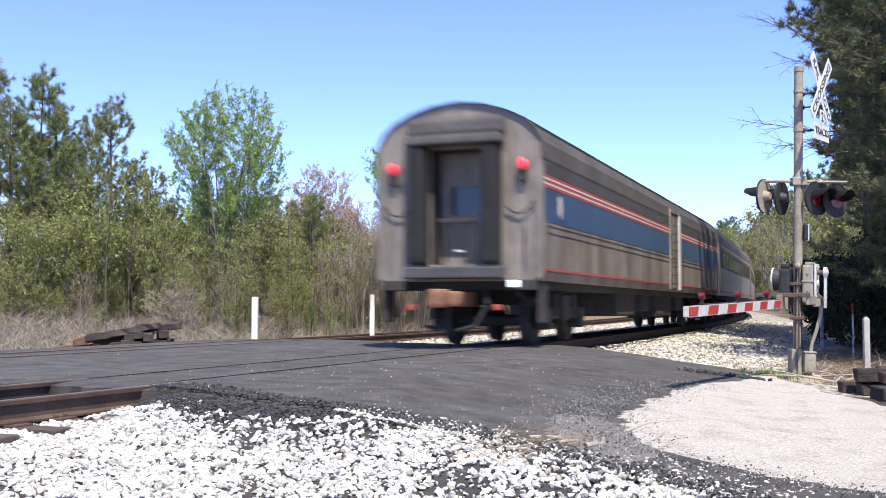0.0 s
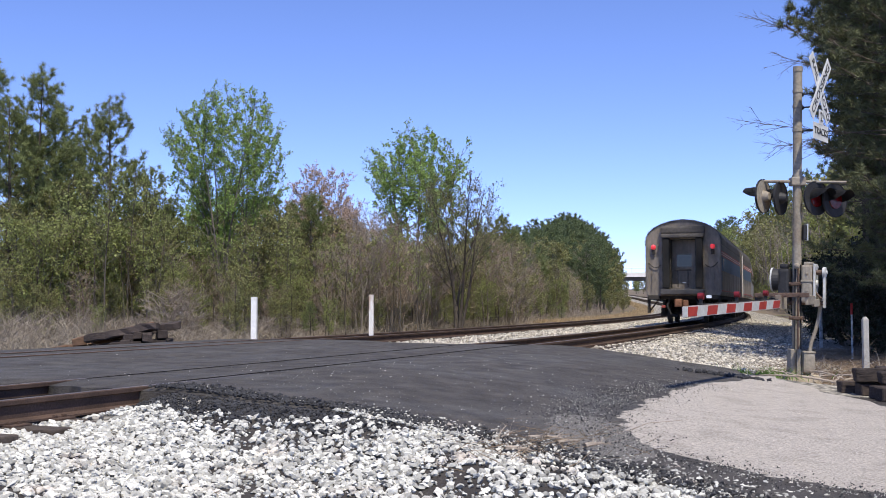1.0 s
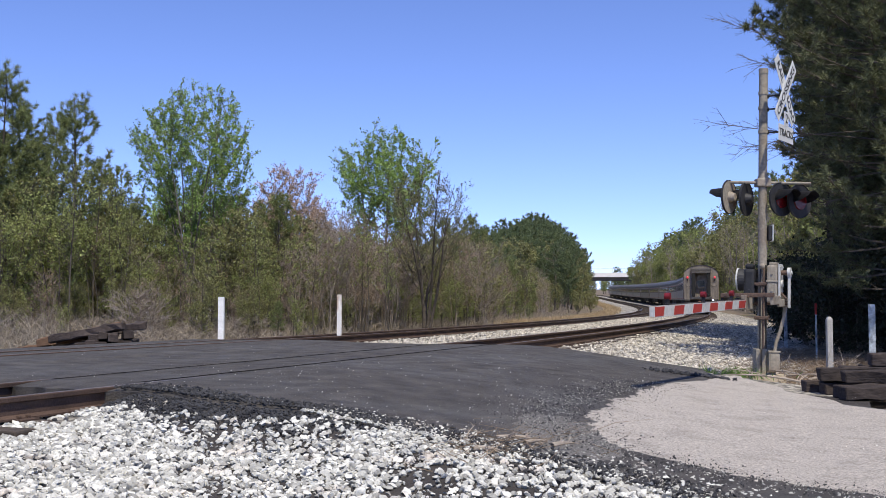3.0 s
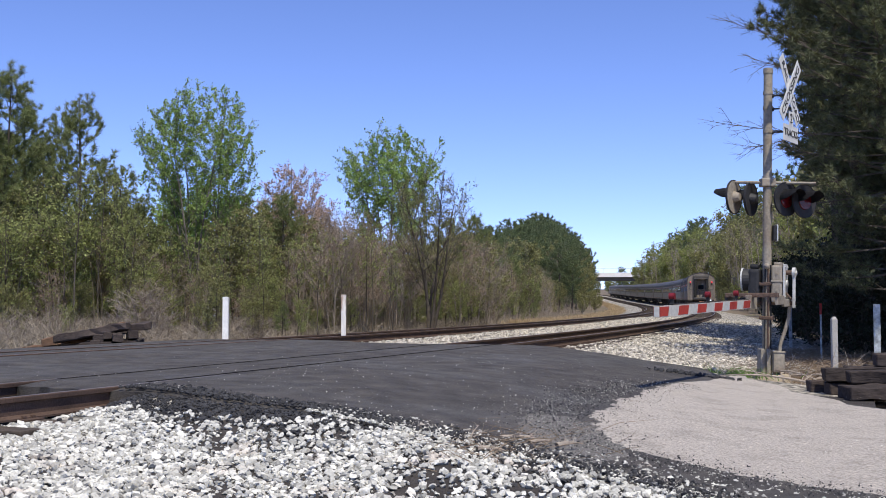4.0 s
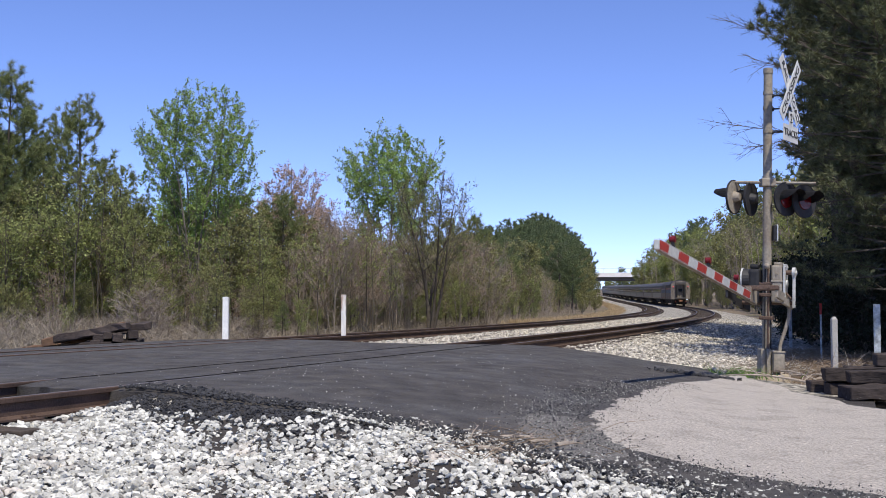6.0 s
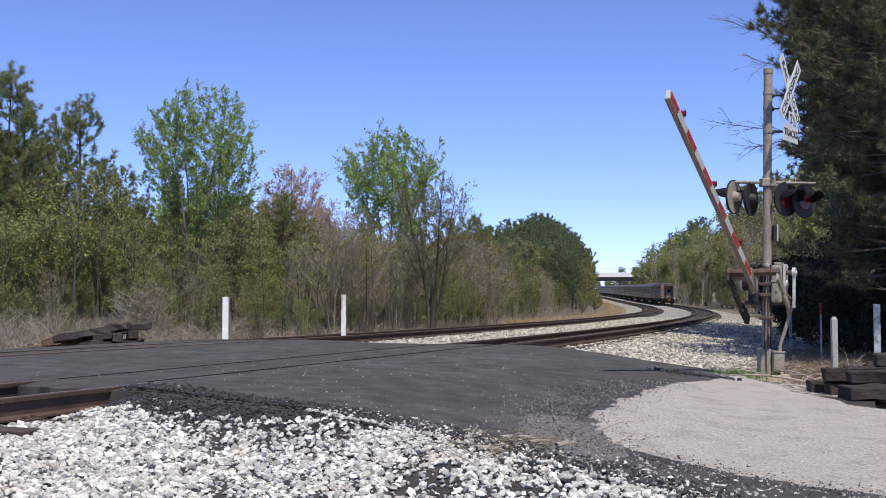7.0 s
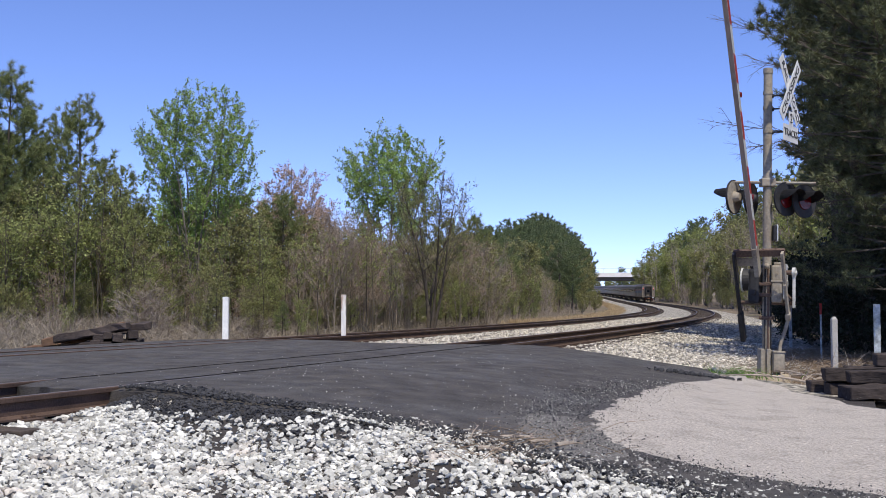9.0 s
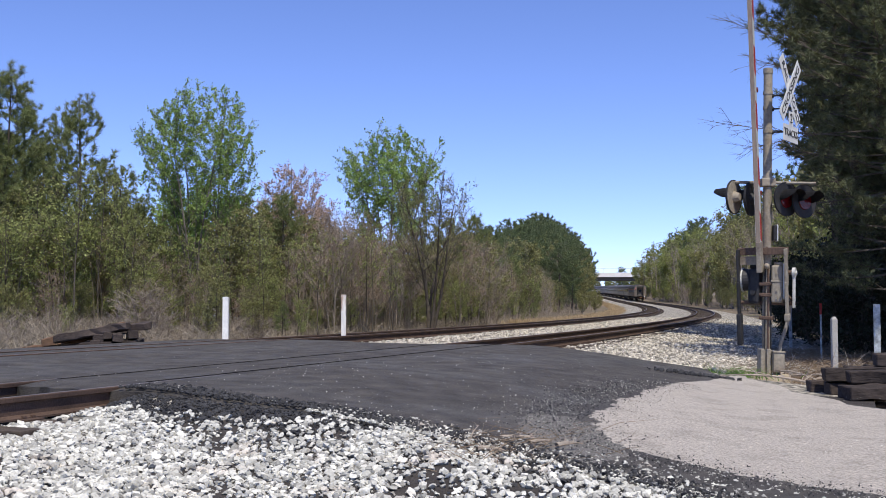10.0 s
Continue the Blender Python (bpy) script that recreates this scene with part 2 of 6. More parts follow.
def near_edge(a):
    return float(np.interp(a, (-20, -15, -13, -11.6, -10.6, -8.9, -7.2, -6.5, -5.0, -3.8, -2.0), (6.0, 5.0, 3.6, 3.6, 5.65, 5.65, 5.75, 6.05, 6.35, 6.2, 6.0))) + ragged(a, 1) * 0.28 - 0.12 - 1.05 * max(a + 2, 0)


road = sheet("road", -60, 30, near_edge, far_edge, 0.15, 0.0, ASPHALT, 0.1)
tagged(road, "dark new asphalt road over a level crossing", "road", kind="structure")

# worn older paving that the new asphalt laps over
PY = (5.6, 6.0, 6.84, 7.55, 8.4, 9.0, 9.75, 10.8, 12.1, 13.5, 15.0, 16.2, 17.0)
PL = (4.4, 3.9, 2.74, 1.95, 1.22, 1.16, 1.1, 1.35, 1.85, 2.43, 3.3, 4.1, 4.5)
PR = (6.5, 6.4, 6.2, 6.05, 5.85, 5.75, 5.6, 5.4, 5.2, 5.0, 4.8, 4.7, 4.6)
vs, rows_n, cols_n = [], 400, 16
for j in range(rows_n + 1):
    y = 5.6 + 11.4 * j / rows_n
    x0 = float(np.interp(y, PY, PL)) + ragged(y * 1.3, 7) * 0.3 + 0.08 * noise.noise((y * 14, 3.0, 0))
    x1 = float(np.interp(y, PY, PR)) + 0.08 * math.sin(y * 4.1)
    for i in range(cols_n + 1):
        vs.append([x0 + (x1 - x0) * i / cols_n, y, 0])
v = np.array(vs)
v[:, 2] = road_z(track_frame(v[:, 0], v[:, 1])[1]) + 0.008 + 0.006 * wave(v[:, 0] * 1.3, v[:, 1] * 1.1)
rim = np.arange(len(v)) % (cols_n + 1)
v[(rim == 0) | (rim == cols_n), 2] -= 0.02
old_paving = mesh_part("pavement", [tuple(p) for p in v], grid_faces(rows_n + 1, cols_n + 1), OLD_PAVING)
tagged(old_paving, "pale worn old paving with fine cracks", "pavement", kind="structure")


# thin grey wearing patch between new and old surfaces
vs = [(0.98, 8.9, float(road_z(track_frame(np.array([0.98]), np.array([8.9]))[1])[0]) + 0.006)]
for k in range(60):
    t = 2 * math.pi * k / 60
    r = 1 + 0.35 * noise.noise((math.cos(t) * 1.5, math.sin(t) * 1.5, 5)) + 0.2 * noise.noise((math.cos(t) * 5, math.sin(t) * 5, 7))
    for f in (0.5, 1.0):
        x, y = 0.98 + 0.5 * r * f * math.cos(t), 8.9 + 1.3 * r * f * math.sin(t)
        vs.append((x, y, float(road_z(track_frame(np.array([x]), np.array([y]))[1])[0]) + (0.007 if f < 1 else -0.001)))
fs = [(0, 1 + 2 * k, 1 + 2 * ((k + 1) % 60)) for k in range(60)] + [(1 + 2 * k, 2 + 2 * k, 2 + 2 * ((k + 1) % 60), 1 + 2 * ((k + 1) % 60)) for k in range(60)]
patch = mesh_part("pavement", vs, fs, WORN)
tagged(patch, "thin grey worn asphalt with gravel showing through", "pavement", kind="structure")


# ---------- rails and ties ----------
RAIL = [(-0.07, -0.18), (0.07, -0.18), (0.07, -0.165), (0.012, -0.145), (0.01, -0.05), (0.036, -0.04), (0.037, -0.008), (0.028, 0.0), (-0.028, 0.0), (-0.037, -0.008), (-0.036, -0.04), (-0.01, -0.05), (-0.012, -0.145), (-0.07, -0.165)]


def rail(q, parent, lift):
    ss = np.concatenate([np.arange(-40, 60, 1.0), np.arange(60, 640, 4.0)])
    vs, fs, slots = [], [], []
    n = len(RAIL)
    for s in ss:
        x, y, g, h = on_track(s)
        for w, z in RAIL:
            vs.append((x + (q + w) * math.cos(h), y - (q + w) * math.sin(h), g + z + lift))
    for i in range(len(ss) - 1):
        for k in range(n):
            fs.append((i * n + k, i * n + (k + 1) % n, (i + 1) * n + (k + 1) % n, (i + 1) * n + k))
            slots.append(1 if k == 7 else 0)
    return mesh_part("rail", vs, fs, [RUST, SHINE], parent, slots=slots)


def track(q, name, label):
    t = tagged(new(name), label, "railway track", "the two tracks")
    rail(q - 0.755, t, -0.016)
    rail(q + 0.755, t, 0.016)
    for w in (-0.755 + 0.075, 0.755 - 0.075):
        flangeway(q + w, t)
    return t


def flangeway(q, parent):
    """Dark rubber strip beside a rail through the crossing."""
    ss = np.arange(-8, 18, 0.4)
    vs = []
    for s in ss:
        for w in (-0.035, 0.035):
            p = place(s, q + w)
            near_road = near_edge(RA.dot(p)) + 0.4 < RW.dot(p) < 16.6
            vs.append((p.x, p.y, float(road_z(np.array(q + w))) + (0.004 if near_road else -0.12)))
    mesh_part("flangeway", vs, grid_faces(len(ss), 2), GROOVE, parent)


GROOVE = material("flangeway_rubber", (0.018, 0.017, 0.017), 1.0, dark=0.7, light=1.3, bump=0.2, spec=0.0)
TRACKS = [track(0.0, "railway_track", "near railway track with rusty rails on dark wooden ties"), track(FAR_TRACK, "railway_track", "far railway track with rusty rails on dark wooden ties")]

bm = bmesh.new()
box(bm, -1.3, 1.3, -0.115, 0.115, -0.38, -0.185, 0.015)
tie_mesh = bpy.data.meshes.new("tie")
bm.to_mesh(tie_mesh)
bm.free()
tie_mesh.materials.append(TIE)
bm = bmesh.new()
for sx in (0.0,):
    box(bm, sx - 0.18, sx + 0.18, -0.1, 0.1, -0.187, -0.172, 0.004)
    for dx in (-0.1, 0.1):
        for dy in (-0.05, 0.05):
            box(bm, sx + dx - 0.015, sx + dx + 0.015, dy - 0.015, dy + 0.015, -0.175, -0.15, 0.003)
plate_mesh = bpy.data.meshes.new("tie_plate")
bm.to_mesh(plate_mesh)
bm.free()
plate_mesh.materials.append(RUST)
rnd = random.Random(5)
for owner, q, count in ((TRACKS[0], 0.0, 170), (TRACKS[1], FAR_TRACK, 130)):
    for k in range(count):
        s = -9 + k * 0.53
        x, y, g, h = on_track(s)
        m = Matrix.Translation((x + (q + rnd.uniform(-0.04, 0.04)) * math.cos(h), y - q * math.sin(h), g + rnd.uniform(-0.008, 0.004) + (0.012 if k < 40 else 0))) @ Matrix.Rotation(-h + rnd.uniform(-0.02, 0.02), 4, 'Z')
        tie = new("tie", tie_mesh)
        tie.parent, tie.matrix_local = owner, m
        if k < 60:
            for side in (-0.755, 0.755):
                plate = new("tie_plate", plate_mesh)
                plate.parent, plate.matrix_local = owner, m @ Matrix.Translation((side, 0, 0))
def far_ties(owner, q, s0, s1):
    """The ties that run on into the distance, joined."""
    vs, fs = [], []
    for k in range(int((s1 - s0) / 0.53)):
        s = s0 + k * 0.53
        x, y, g, h = on_track(s)
        c, n = math.cos(h), math.sin(h)
        first = len(vs)
        for z in (-0.3, -0.165):
            for u, w in ((-1.3, -0.13), (1.3, -0.13), (1.3, 0.13), (-1.3, 0.13)):
                vs.append((x + (q + u) * c + w * n, y - (q + u) * n + w * c, g + z))
        fs += [tuple(first + i for i in f) for f in ((4, 5, 6, 7), (0, 1, 5, 4), (1, 2, 6, 5), (2, 3, 7, 6), (3, 0, 4, 7))]
    mesh_part("far_ties", vs, fs, TIE, owner, "dark ties running into the distance", kind="stuff")


far_ties(TRACKS[0], 0.0, 81.1, 420)
far_ties(TRACKS[1], FAR_TRACK, 59.9, 420)
# ---------- loose stones ----------
BEIGE = material("beige_crushed_stone", (0.47, 0.425, 0.345), 0.88, dark=0.75, light=1.2, scale=9, fine=60, island=0.55)
CRUMB = material("asphalt_crumbs", (0.045, 0.044, 0.045), 0.9, dark=0.7, light=1.4, scale=6, fine=50, island=0.3)
PALE = material("pale_crushed_stone", (0.54, 0.52, 0.455), 0.85, dark=0.8, light=1.15, scale=9, fine=60, island=0.46, tint=(0.5, 0.44, 0.37), tint_scale=2.5, tint_amount=0.12)


def rock_shapes(seed, kinds, fine):
    """A few angular stones: vertices and faces."""
    g = np.random.default_rng(seed)
    out = []
    for _ in range(kinds):
        bm = bmesh.new()
        if fine:
            bmesh.ops.create_icosphere(bm, subdivisions=1, radius=1.0)
        else:
            bmesh.ops.create_cube(bm, size=1.5)
        v = np.array([tuple(x.co) for x in bm.verts])
        cut = g.normal(size=(5, 3))
        cut /= np.linalg.norm(cut, axis=1)[:, None]
        for c in cut:                 # flat broken faces
            d = v @ c
            v -= np.outer(np.maximum(d - 0.55, 0), c)
        v *= np.array((1.0, g.uniform(0.6, 0.9), g.uniform(0.45, 0.75)))
        v += g.normal(size=v.shape) * 0.07
        bm.verts.index_update()
        f = [[x.index for x in p.verts] for p in bm.faces]
        bm.free()
        out.append((v, f))
    return out


def scatter(name, label, category, spots, sizes, mat, seed, fine=True):
    g = np.random.default_rng(seed)
    shapes = rock_shapes(seed, 8, fine)
    vs, fs, base = [], [], 0
    for (x, y, z), s in zip(spots, sizes):
        v, f = shapes[int(g.integers(0, 8))]
        rot = np.array(Euler((g.uniform(-0.7, 0.7), g.uniform(-0.7, 0.7), g.uniform(0, 6.28))).to_matrix())
        p = (v * s) @ rot.T + np.array((x, y, z))
        vs.append(p)
        fs += [[i + base for i in q] for q in f]
        base += len(v)
    return tagged(mesh_part(name, np.concatenate(vs).tolist(), fs, mat), label, category, kind="stuff")


def bed_points(n, x0, x1, y0, y1, keep, seed):
    g = np.random.default_rng(seed)
    x, y = g.uniform(x0, x1, n), g.uniform(y0, y1, n)
    s, q = track_frame(x, y)
    w = RW.x * x + RW.y * y
    a = RA.x * x + RA.y * y
    z = bed_z(s, q, x, y)
    k = keep(x, y, s, q, a, w, g.random(n))
    return np.stack([x, y, z], 1)[k], q[k]


NEAR_W = np.array([near_edge(a) for a in np.arange(-30, 31, 0.1)])


def off_road(a, w):
    """How far a place lies outside the road's near edge."""
    return np.interp(a, np.arange(-30, 31, 0.1), NEAR_W) - w


def patchy(x, y):
    return np.array([noise.noise((float(i) * 1.5, float(j) * 1.5, 0.3)) + 0.8 * noise.noise((float(i) * 4.6, float(j) * 4.6, 2.3)) for i, j in zip(x, y)])


# foreground shoulder
pts, _ = bed_points(88000, -6.2, 3.2, 5.4, 12.2, lambda x, y, s, q, a, w, r: (abs(x) < 0.43 * y + 0.3) & ((q > 0.86) | (q < -0.9) | ((abs(q) < 0.62) & (r < 0.5))) & (off_road(a, w) > -0.1 + 0.25 * r + 0.5 * (a < -6.3)) & ((abs(q) > 1.33) | (abs((s + 9 + 0.265) % 0.53 - 0.265) > 0.13)), 11)
thin = patchy(pts[:, 0], pts[:, 1])
sx, sq = track_frame(pts[:, 0], pts[:, 1])
chance = np.clip(1.0 - 1.2 * np.clip(thin + 0.02 + 0.3 * smooth(-2.4, -0.8, pts[:, 0]), 0, 1), 0.2, 1.0)
keep = (np.random.default_rng(1).random(len(pts)) < chance) | (sq < 1.9)
pts = pts[keep]
g = np.random.default_rng(12)
sz = 0.013 + 0.031 * g.random(len(pts)) ** 1.5
pts[:, 2] += sz * 0.35
scatter("ballast_stones", "loose white and grey crushed stones beside the track", "stones", pts, sz, PALE, 13)

# beyond the crossing, the right shoulder, and between the tracks
pts, _ = bed_points(34000, -1.0, 9.5, 16.5, 34.0, lambda x, y, s, q, a, w, r: (q > 0.95) & (q < 5.2 - r) & (w > 16.9) & (r < 1.25 - y / 40), 15)
g = np.random.default_rng(16)
sz = 0.026 + 0.034 * g.random(len(pts)) ** 1.5
pts[:, 2] += sz * 0.3
scatter("ballast_stones", "sunlit pale crushed stones on the bed's right shoulder", "stones", pts, sz, BEIGE, 17)
pts, _ = bed_points(56000, 3.0, 24.0, 34.0, 75.0, lambda x, y, s, q, a, w, r: (q > 0.95) & (q < 5.0 - r) & (r < 1.4 - y / 80), 14)
g = np.random.default_rng(9)
sz = 0.03 + 0.035 * g.random(len(pts))
pts[:, 2] += sz * 0.3
scatter("ballast_stones", "pale crushed stones on the shoulder farther along the bend", "stones", pts, sz, BEIGE, 21, fine=False)
pts, _ = bed_points(130000, -6.0, 26.0, 20.0, 80.0, lambda x, y, s, q, a, w, r: (q < -0.9) & (q > -4.5) & (w > 16.9) & (r < 1.25 - y / 100), 18)
g = np.random.default_rng(19)
sz = 0.03 + 0.035 * g.random(len(pts)) + 0.0004 * np.maximum(pts[:, 1] - 30, 0)
pts[:, 2] += sz * 0.3
scatter("ballast_stones", "pale crushed stones between the two tracks", "stones", pts, sz, BEIGE, 20, fine=False)

# dark crumbs along the asphalt's broken edge, and stray white chips on it
g = np.random.default_rng(22)
n = 15000
a = g.uniform(-11, 1.5, n)
off = np.abs(g.normal(size=n)) * 0.45 - 0.5 * g.random(n)
w = np.interp(a, np.arange(-30, 31, 0.1), NEAR_W) - off
x, y = RA.x * a + RW.x * w, RA.y * a + RW.y * w
a2 = g.uniform(-10.2, -5.8, 9000)
off2 = g.uniform(-0.35, 0.75, 9000)
w2 = np.interp(a2, np.arange(-30, 31, 0.1), NEAR_W) - off2
x, y, off = np.concatenate([x, RA.x * a2 + RW.x * w2]), np.concatenate([y, RA.y * a2 + RW.y * w2]), np.concatenate([off, off2])
s, q = track_frame(x, y)
ok = (q > 0.84) & (y > 5) & (abs(x) < 0.43 * y + 0.2)
x, y, s, q, off = x[ok], y[ok], s[ok], q[ok], off[ok]
z = np.where(off < 0, road_z(q) + 0.002, bed_z(s, q, x, y) + 0.008)
sz = 0.005 + 0.026 * g.random(len(x)) ** 4
scatter("asphalt_rubble", "dark broken asphalt crumbs along the road's edge", "rubble", np.stack([x, y, z], 1), sz, CRUMB, 23)
n = 2400
a = g.uniform(-16, 0.5, n)
f = g.random(n) ** 1.8
w = np.interp(a, np.arange(-30, 31, 0.1), NEAR_W) + 0.05 + f * 8.5
x, y = RA.x * a + RW.x * w, RA.y * a + RW.y * w
s, q = track_frame(x, y)
ok = ((q > 0.9) | (g.random(n) < 0.15)) & (x < 6.2)
x, y, q = x[ok], y[ok], q[ok]
sz = 0.003 + 0.007 * g.random(len(x)) ** 2.5
scatter("stray_chips", "small white stone chips strewn over the asphalt", "stones", np.stack([x, y, road_z(q) + 0.012], 1), sz, PALE, 24)
lip = np.linspace(0, 1, 150)
x, y = 3.15 + 1.1 * lip + g.normal(size=150) * 0.07, 16.5 - 0.45 * lip + g.normal(size=150) * 0.09
scatter("asphalt_rubble", "black broken lip of the asphalt by the signal", "rubble", np.stack([x, y, road_z(track_frame(x, y)[1]) + 0.015], 1), 0.015 + 0.05 * g.random(150) ** 2, CRUMB, 25)
# thinning gravel over the road's near corner
n = 5200
a = g.uniform(-6.5, -0.2, n)
w = np.interp(a, np.arange(-30, 31, 0.1), NEAR_W) + np.abs(g.normal(size=n)) * np.interp(a, (-6.5, -4, -0.5), (0.2, 0.5, 0.75)) - 0.1
x, y = RA.x * a + RW.x * w, RA.y * a + RW.y * w
q = track_frame(x, y)[1]
sz = 0.005 + 0.024 * g.random(n) ** 3.5
scatter("gravel", "grey and white gravel thinning out over the asphalt's corner", "gravel", np.stack([x, y, road_z(q) - 0.005], 1), sz, PALE, 26)

# grit where the new asphalt thins out over the old paving
g = np.random.default_rng(27)
n = 7000
y = g.uniform(6.0, 14.5, n)
x = np.interp(y, PY, PL) + g.normal(size=n) * 0.28 - 0.1
q = track_frame(x, y)[1]
sz = 0.003 + 0.006 * g.random(n) ** 3
half = g.random(n) < 0.35
z = road_z(q) + 0.013
scatter("grit", "pale grit strewn along the edge of the old paving", "grit", np.stack([x, y, z], 1)[half & (x < np.interp(y, PY, PL) + 0.1)], sz[half & (x < np.interp(y, PY, PL) + 0.1)], PALE, 28, fine=False)
scatter("grit", "dark grit strewn over the old paving's edge", "grit", np.stack([x, y, z], 1)[~half], sz[~half] * 1.2, CRUMB, 29, fine=False)
# ---------- train ----------
BODY = material("dirty_stainless_steel", (0.31, 0.262, 0.21), 0.55, metal=0.25, dark=0.6, light=1.2, scale=0.8, fine=9, bump=0.06, tint=(0.2, 0.16, 0.12), tint_scale=0.7, squash=(1, 1, 0.35))
ROOFING = material("grimy_roof_steel", (0.12, 0.107, 0.094), 0.65, metal=0.25, dark=0.6, light=1.25, scale=0.9, fine=10, bump=0.1)
DARK_BAND = material("dark_window_band", (0.1, 0.092, 0.085), 0.5, metal=0.2, dark=0.7, light=1.2, scale=1.0, fine=12, bump=0.03)
BLUE = material("faded_blue_paint", (0.055, 0.1, 0.17), 0.45, dark=0.7, light=1.2, scale=1.1, fine=11, bump=0.02)
RED_LINE = material("red_stripe_paint", (0.4, 0.085, 0.065), 0.55, dark=0.8, light=1.15, scale=2, fine=15, bump=0)
WHITE_LINE = material("white_stripe_paint", (0.6, 0.56, 0.52), 0.5, dark=0.8, light=1.1, scale=2, fine=15, bump=0)
RUBBER = material("black_rubber", (0.02, 0.019, 0.018), 0.85, dark=0.7, light=1.3, scale=3, fine=20, bump=0.1)
UNDER = material("underframe_grime", (0.05, 0.043, 0.037), 0.85, dark=0.6, light=1.4, scale=2, fine=18, bump=0.3)
RUST_IRON = material("rusty_coupler_iron", (0.26, 0.12, 0.065), 0.85, dark=0.6, light=1.3, scale=4, fine=25)
GLASS_DARK = material("dark_window_glass", (0.02, 0.024, 0.028), 0.08, dark=0.9, light=1.1, bump=0, spec=0.6)
COACH_STEEL = material("coach_stainless_steel", (0.42, 0.4, 0.38), 0.4, metal=0.55, dark=0.75, light=1.15, scale=0.9, fine=9, bump=0.05)

COACH_ROOF = material("dull_coach_roof", (0.19, 0.178, 0.163), 0.55, metal=0.35, dark=0.65, light=1.2, scale=0.9, fine=10, bump=0.08)


def glowing(name, colour, strength):
    m = bpy.data.materials.new(name)
    m.use_nodes = True
    b = m.node_tree.nodes["Principled BSDF"]
    b.inputs["Base Color"].default_value = (*colour, 1)
    b.inputs["Roughness"].default_value = 0.25
    b.inputs["Emission Color"].default_value = (*colour, 1)
    b.inputs["Emission Strength"].default_value = strength
    return m


MARKER = glowing("lit_red_marker", (0.9, 0.06, 0.08), 0.4)
HEADLAMP = glowing("lit_white_lamp", (0.8, 0.85, 1.0), 0.6)

# right half of the body's section, from the sill up over the eaves to the ridge
HALF = [(1.48, 1.16), (1.52, 1.3), (1.52, 3.25), (1.49, 3.52), (1.38, 3.74), (1.17, 3.93), (0.85, 4.09), (0.45, 4.21), (0.0, 4.26)]


def loft(bm, pts, ys, shift=0.0):
    """A skin through the section pts, drawn out along y."""
    rows = [[bm.verts.new((x, y, z + shift)) for x, z in pts] for y in ys]
    for a, b in zip(rows, rows[1:]):
        for k in range(len(pts) - 1):
            bm.faces.new((a[k], a[k + 1], b[k + 1], b[k]))
    return rows


def car_shell(car, length, side, roof, ribs, open_end=False):
    full = HALF + [(-x, z) for x, z in HALF[::-1][1:]]
    low = [p for p in full if p[1] <= 3.3]
    bm = bmesh.new()
    rows = loft(bm, [(x, z) for x, z in HALF[:3]], (0, length))
    rows2 = loft(bm, [(-x, z) for x, z in HALF[:3]], (0, length))
    for a, b in ((rows[0][0], rows[1][0]),):
        bm.faces.new((a, b, rows2[1][0], rows2[0][0]))
    for end in (0, 1):   # end walls
        pts = [(x, z) for x, z in full]
        y = 0 if end == 0 else length
        if not open_end or end == 1:
            bm.faces.new([bm.verts.new((x, y, z)) for x, z in pts])
            continue
        arch = [(0.5, 3.45), (0.5, 4.2), (0.45, 4.21), (0.0, 4.26), (-0.45, 4.21), (-0.5, 4.2), (-0.5, 3.45)]
        right = [(0.5, 1.16)] + [p for p in HALF if p[0] > 0.5] + [(0.5, 4.2)]
        for poly in (right, [(-x, z) for x, z in right], arch, [(-0.5, 1.16), (0.5, 1.16), (0.5, 1.45), (-0.5, 1.45)]):
            bm.faces.new([bm.verts.new((x, y, z)) for x, z in poly])
    bmesh.ops.remove_doubles(bm, verts=bm.verts[:], dist=0.001)
    body = part("body", bm, side, car)
    for z in ribs:       # fluting along the sides
        for sgn in (-1, 1):
            part("flute", box(bmesh.new(), sgn * 1.522 - 0.01, sgn * 1.522 + 0.01, 0.25, length - 0.05, z - 0.015, z + 0.015), side, car)
    bm = bmesh.new()
    up = [(1.53, 3.22)] + [(x * 1.008, z + 0.012) for x, z in HALF[2:]]
    loft(bm, up + [(-x, z) for x, z in up[::-1][1:]], (-0.06, length + 0.02))
    part("roof", bm, roof, car)
    for k in range(3, len(up) - 1):
        for f in (0.25, 0.75):
            x, z = up[k][0] * (1 - f) + up[k + 1][0] * f, up[k][1] * (1 - f) + up[k + 1][1] * f
            for sgn in (-1, 1):
                part("roof_rib", tube(bmesh.new(), (sgn * x, 0.1, z), (sgn * x, length - 0.1, z), 0.022, sides=5), roof, car)
    return body


